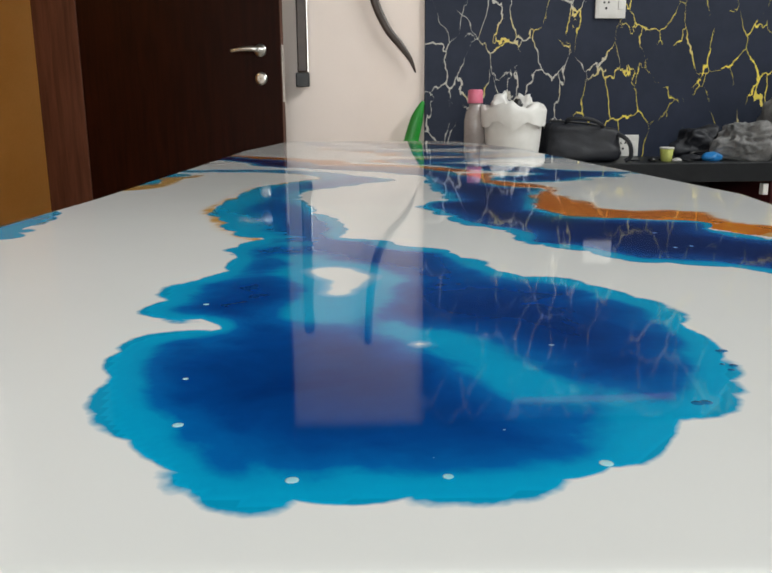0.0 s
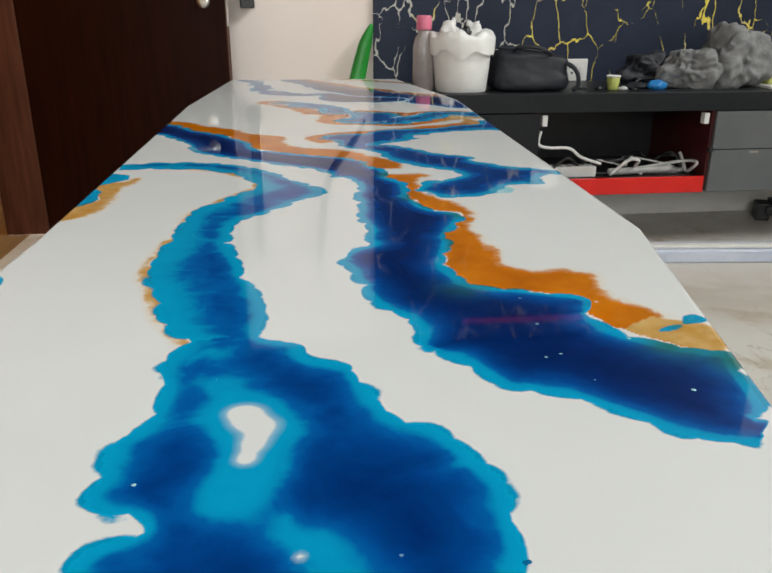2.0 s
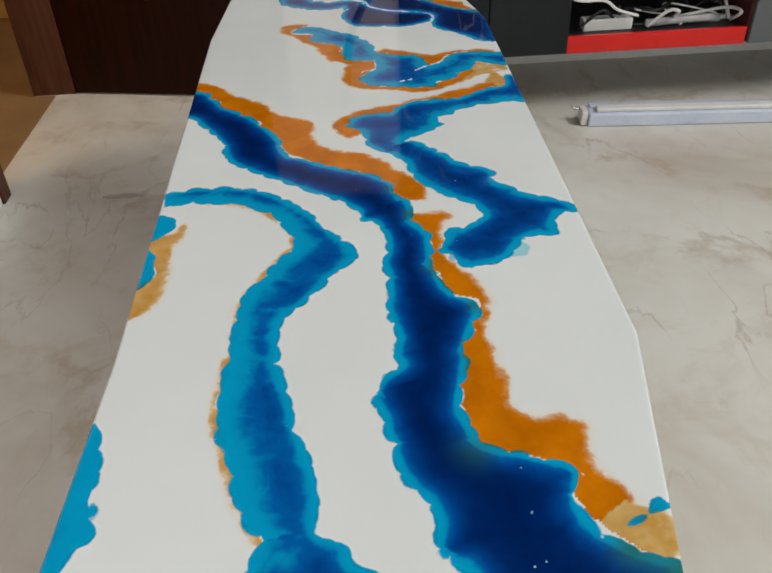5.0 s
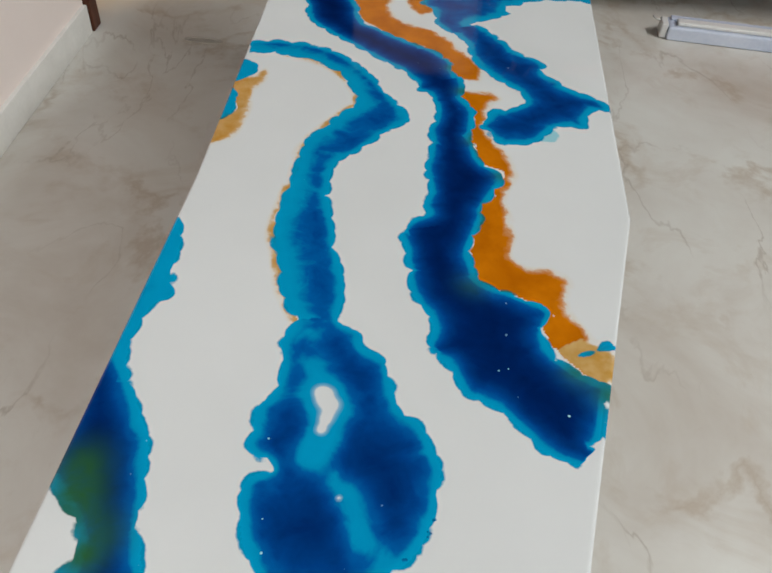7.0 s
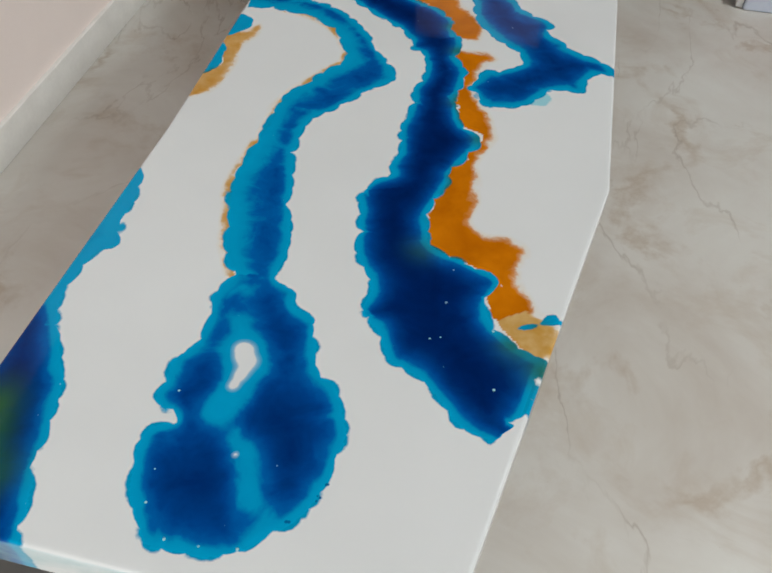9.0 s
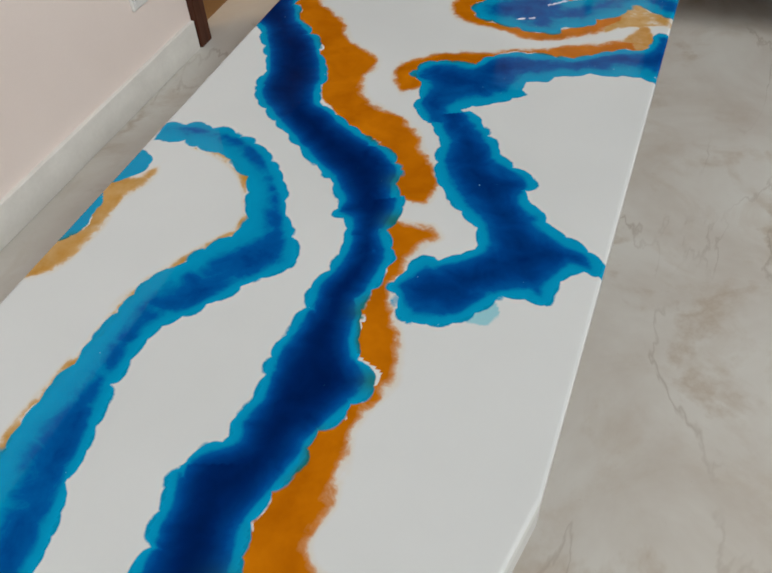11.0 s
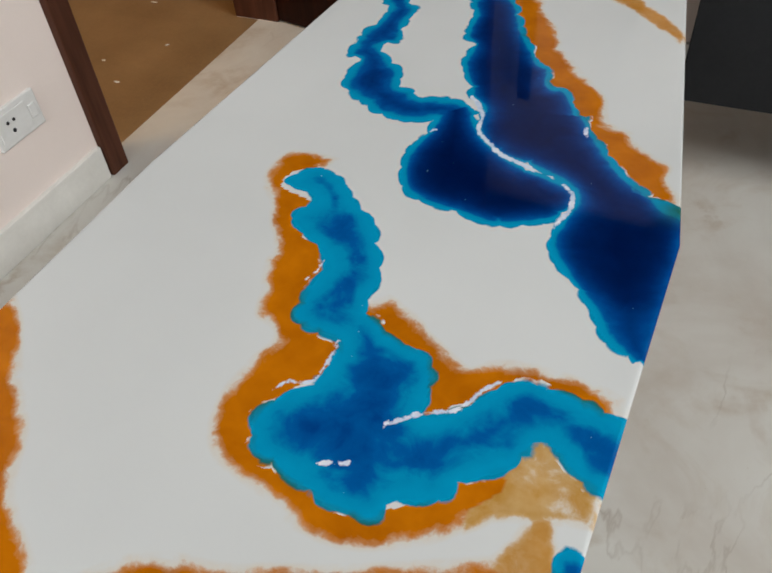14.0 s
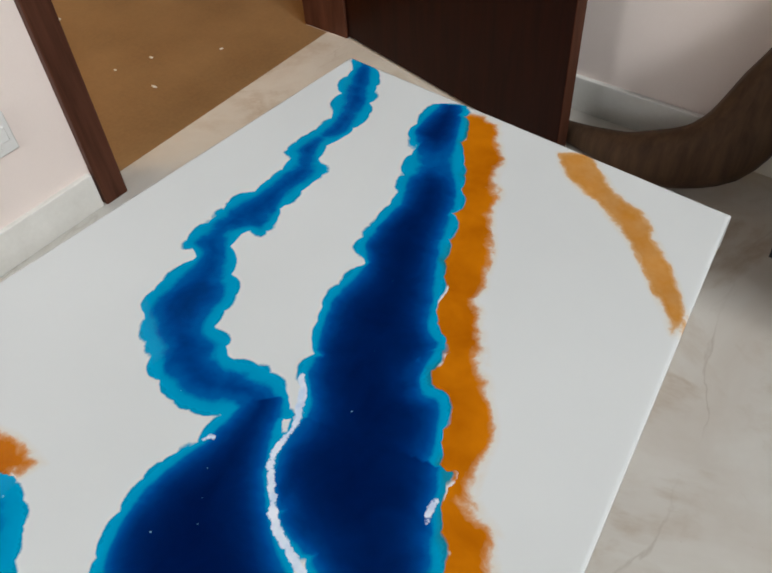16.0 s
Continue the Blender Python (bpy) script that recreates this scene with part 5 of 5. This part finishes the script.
def build_cloths():
    for x, y, sx, sy, sz, sd, lab in ((1.66, BF + 0.18, 0.12, 0.11, 0.165, 2.0, "crumpled grey cloth heaped on the bench"), (1.85, BF + 0.2, 0.14, 0.12, 0.245, 9.0, "crumpled grey cloth heaped high on the bench"), (1.53, BF + 0.33, 0.11, 0.08, 0.13, 5.0, "dark cloth slumped against the slate wall")):
        single("cloth", crumple(x, y, BZ1, sx, sy, sz, 0.5, 3.2, 5, sd), M_CLOTH if sd != 5.0 else M_BAG, ROOM, lab, "cloth", "cloths on the bench", smooth=True)
    single("cap_lid", crumple(1.49, BF + 0.12, BZ1, 0.042, 0.032, 0.036, 0.35, 3, 3, 4), M_BLUECAP, ROOM, "blue plastic lid on the bench", "lid", smooth=True)
    single("black_glove", crumple(1.42, BF + 0.16, BZ1, 0.06, 0.04, 0.024, 0.5, 4, 3, 8), M_BAG, ROOM, "black rubber scrap on the bench", "scrap", smooth=True)
    t = thing("tray", ROOM @ pose(2.10, BF + 0.16, BZ1), "white plastic tray with a yellow-green sheet", "tray")
    part("tray_base", box(-0.14, 0.2, -0.1, 0.1, 0, 0.012, 0.004), M_PLASTIC, t)
    part("sheet", box(-0.1, 0.18, -0.02, 0.09, 0.0125, 0.06, 0.006), M_CUP, t, "yellow-green packet")
    for i in range(6):
        x, y = 1.2 + 0.05 * i + random.uniform(-0.02, 0.02), BF + random.uniform(0.06, 0.2)
        single("scrap", crumple(x, y, BZ1, random.uniform(0.012, 0.03), 0.012, random.uniform(0.006, 0.016), 0.6, 4, 2, i), random.choice((M_CABLE, M_BLACK, M_CHAR)), ROOM, "small workshop scrap on the bench", "scrap", "scraps on the bench", smooth=True)
    single("cable", pipe([(1.42, BF + 0.2, BZ1 + 0.006), (1.47, BF + 0.24, BZ1 + 0.03), (1.53, BF + 0.22, BZ1 + 0.034), (1.58, BF + 0.26, BZ1 + 0.012), (1.62, BF + 0.24, BZ1 + 0.006)], 0.006, 7), M_BLACK, ROOM, "black cable coiled on the bench", "cable", smooth=True)


def build_floor_things():
    t = thing("light_batten", pose(0.89, 2.735, 0, 0, 0, -2.4), "pale blue boxed light batten lying on the floor", "light batten")
    part("batten_body", box(0, 1.5, -0.045, 0.055, 0, 0.055, 0.008), M_TUBE, t)
    part("diffuser", box(0.03, 1.47, -0.03, 0.012, 0.0552, 0.072, 0.006), M_PLASTIC, t, "milky diffuser strip")
    part("lid_fold", box(0.012, 1.488, 0.016, 0.05, 0.0552, 0.064, 0.003), M_TUBE, t)
    part("end_cap", box(-0.028, -0.001, -0.032, 0.04, 0.002, 0.06, 0.006), M_PLASTIC, t, "white end cap")
    part("pin", pipe([(-0.028, 0.02, 0.05), (-0.05, 0.022, 0.055), (-0.06, 0.03, 0.062)], 0.004, 8), M_STEEL, t, "metal end pin", True)
    k = thing("black_bracket", pose(2.08, 3.33, 0, 0, 0, -20) @ Matrix.Diagonal((1.3, 1.3, 1.7, 1)), "black mesh bracket lying on the floor by the bench", "bracket")
    part("plate", box(0, 0.34, -0.06, 0.06, 0.02, 0.045, 0.006), M_BLACK, k)
    for i in range(9):
        part("rib", box(0.02 + 0.034 * i, 0.034 + 0.034 * i, -0.055, 0.055, 0.0452, 0.055), M_BLACK, k)
    part("foot", box(-0.03, 0.02, -0.04, 0.04, 0, 0.05, 0.006), M_BLACK, k)
    bm = bmesh.new()
    loops = [[bm.verts.new((r * 0.072 * math.cos(k * math.pi / 18), r * 0.02 * math.sin(k * math.pi / 18), z)) for k in range(36)] for r, z in ((1.0, 0.0), (0.99, 0.003), (0.9, 0.003), (0.86, 0.0005))]
    for u, w in zip(loops, loops[1:]):
        for k in range(36):
            bm.faces.new((u[k], u[(k + 1) % 36], w[(k + 1) % 36], w[k]))
    bm.faces.new(loops[-1])
    single("floor_plate", bm, M_PLATE, pose(-0.865, 2.29, 0, 0, 0, 0), "flat oval metal plate lying on the marble floor", "plate")
    for i in range(14):
        x, y = random.uniform(LEFT - 1.7, LEFT - 0.3), random.uniform(2.3, 3.5)
        single("debris", crumple(x, y, -0.004, random.uniform(0.006, 0.016), random.uniform(0.004, 0.008), 0.004, 0.5, 3, 2, i), M_PLASTIC, ROOM, "small pale scrap on the hall floor", "debris", "scraps on the hall floor", smooth=True)


def build_wall_hangings():
    y = BACK - 0.03
    s = thing("scabbard", ROOM @ pose(-0.2, y, 0.97), "dark leather scabbard hung upright on the pink wall", "scabbard")
    part("sheath", box(-0.022, 0.022, -0.014, 0.014, 0.062, 0.72, 0.006), M_SHEATH, s)
    part("tip", box(-0.03, 0.03, -0.018, 0.018, 0, 0.06, 0.004), M_BLACK, s, "black end fitting")
    part("trim", box(0.0225, 0.027, -0.006, 0.006, 0.062, 0.72, 0.001), M_STEEL, s, "bright edge strip")
    bm = pipe([(0.303, y, 1.03), (0.277, y, 1.09), (0.232, y, 1.15), (0.175, y, 1.22), (0.12, y, 1.34), (0.09, y, 1.52), (0.075, y, 1.75)], [0.003, 0.011, 0.016, 0.018, 0.019, 0.019, 0.017], 10, flat=0.5)
    single("sabre_sheath", bm, M_SHEATH, ROOM, "curved dark sabre sheath hung on the pink wall", "sheath", smooth=True)
    # brown curved pole with a green upper end, leaning in the corner beside the bench
    c = thing("curved_pole", ROOM @ pose(0, 0, 0), "curved brown wooden pole with a green painted upper end", "pole")
    part("shaft", pipe([(-0.36, 3.24, 0.03), (-0.2, 3.21, 0.045), (-0.06, 3.2, 0.06), (0.10, 3.22, 0.14), (0.17, 3.26, 0.30), (0.225, 3.29, 0.48), (0.25, 3.31, 0.60)], [0.02, 0.045, 0.075, 0.09, 0.08, 0.055, 0.037], 14, flat=0.6), M_HORN, c, smooth=True)
    part("painted_end", pipe([(0.251, 3.31, 0.602), (0.278, 3.325, 0.72), (0.307, 3.33, 0.83), (0.335, 3.335, 0.905)], [0.036, 0.034, 0.028, 0.006], 14, flat=0.6), M_GREEN, c, "bright green painted end", True)


build_pail()
build_bottle()
build_bag()
build_cup()
build_cloths()
build_floor_things()
build_wall_hangings()
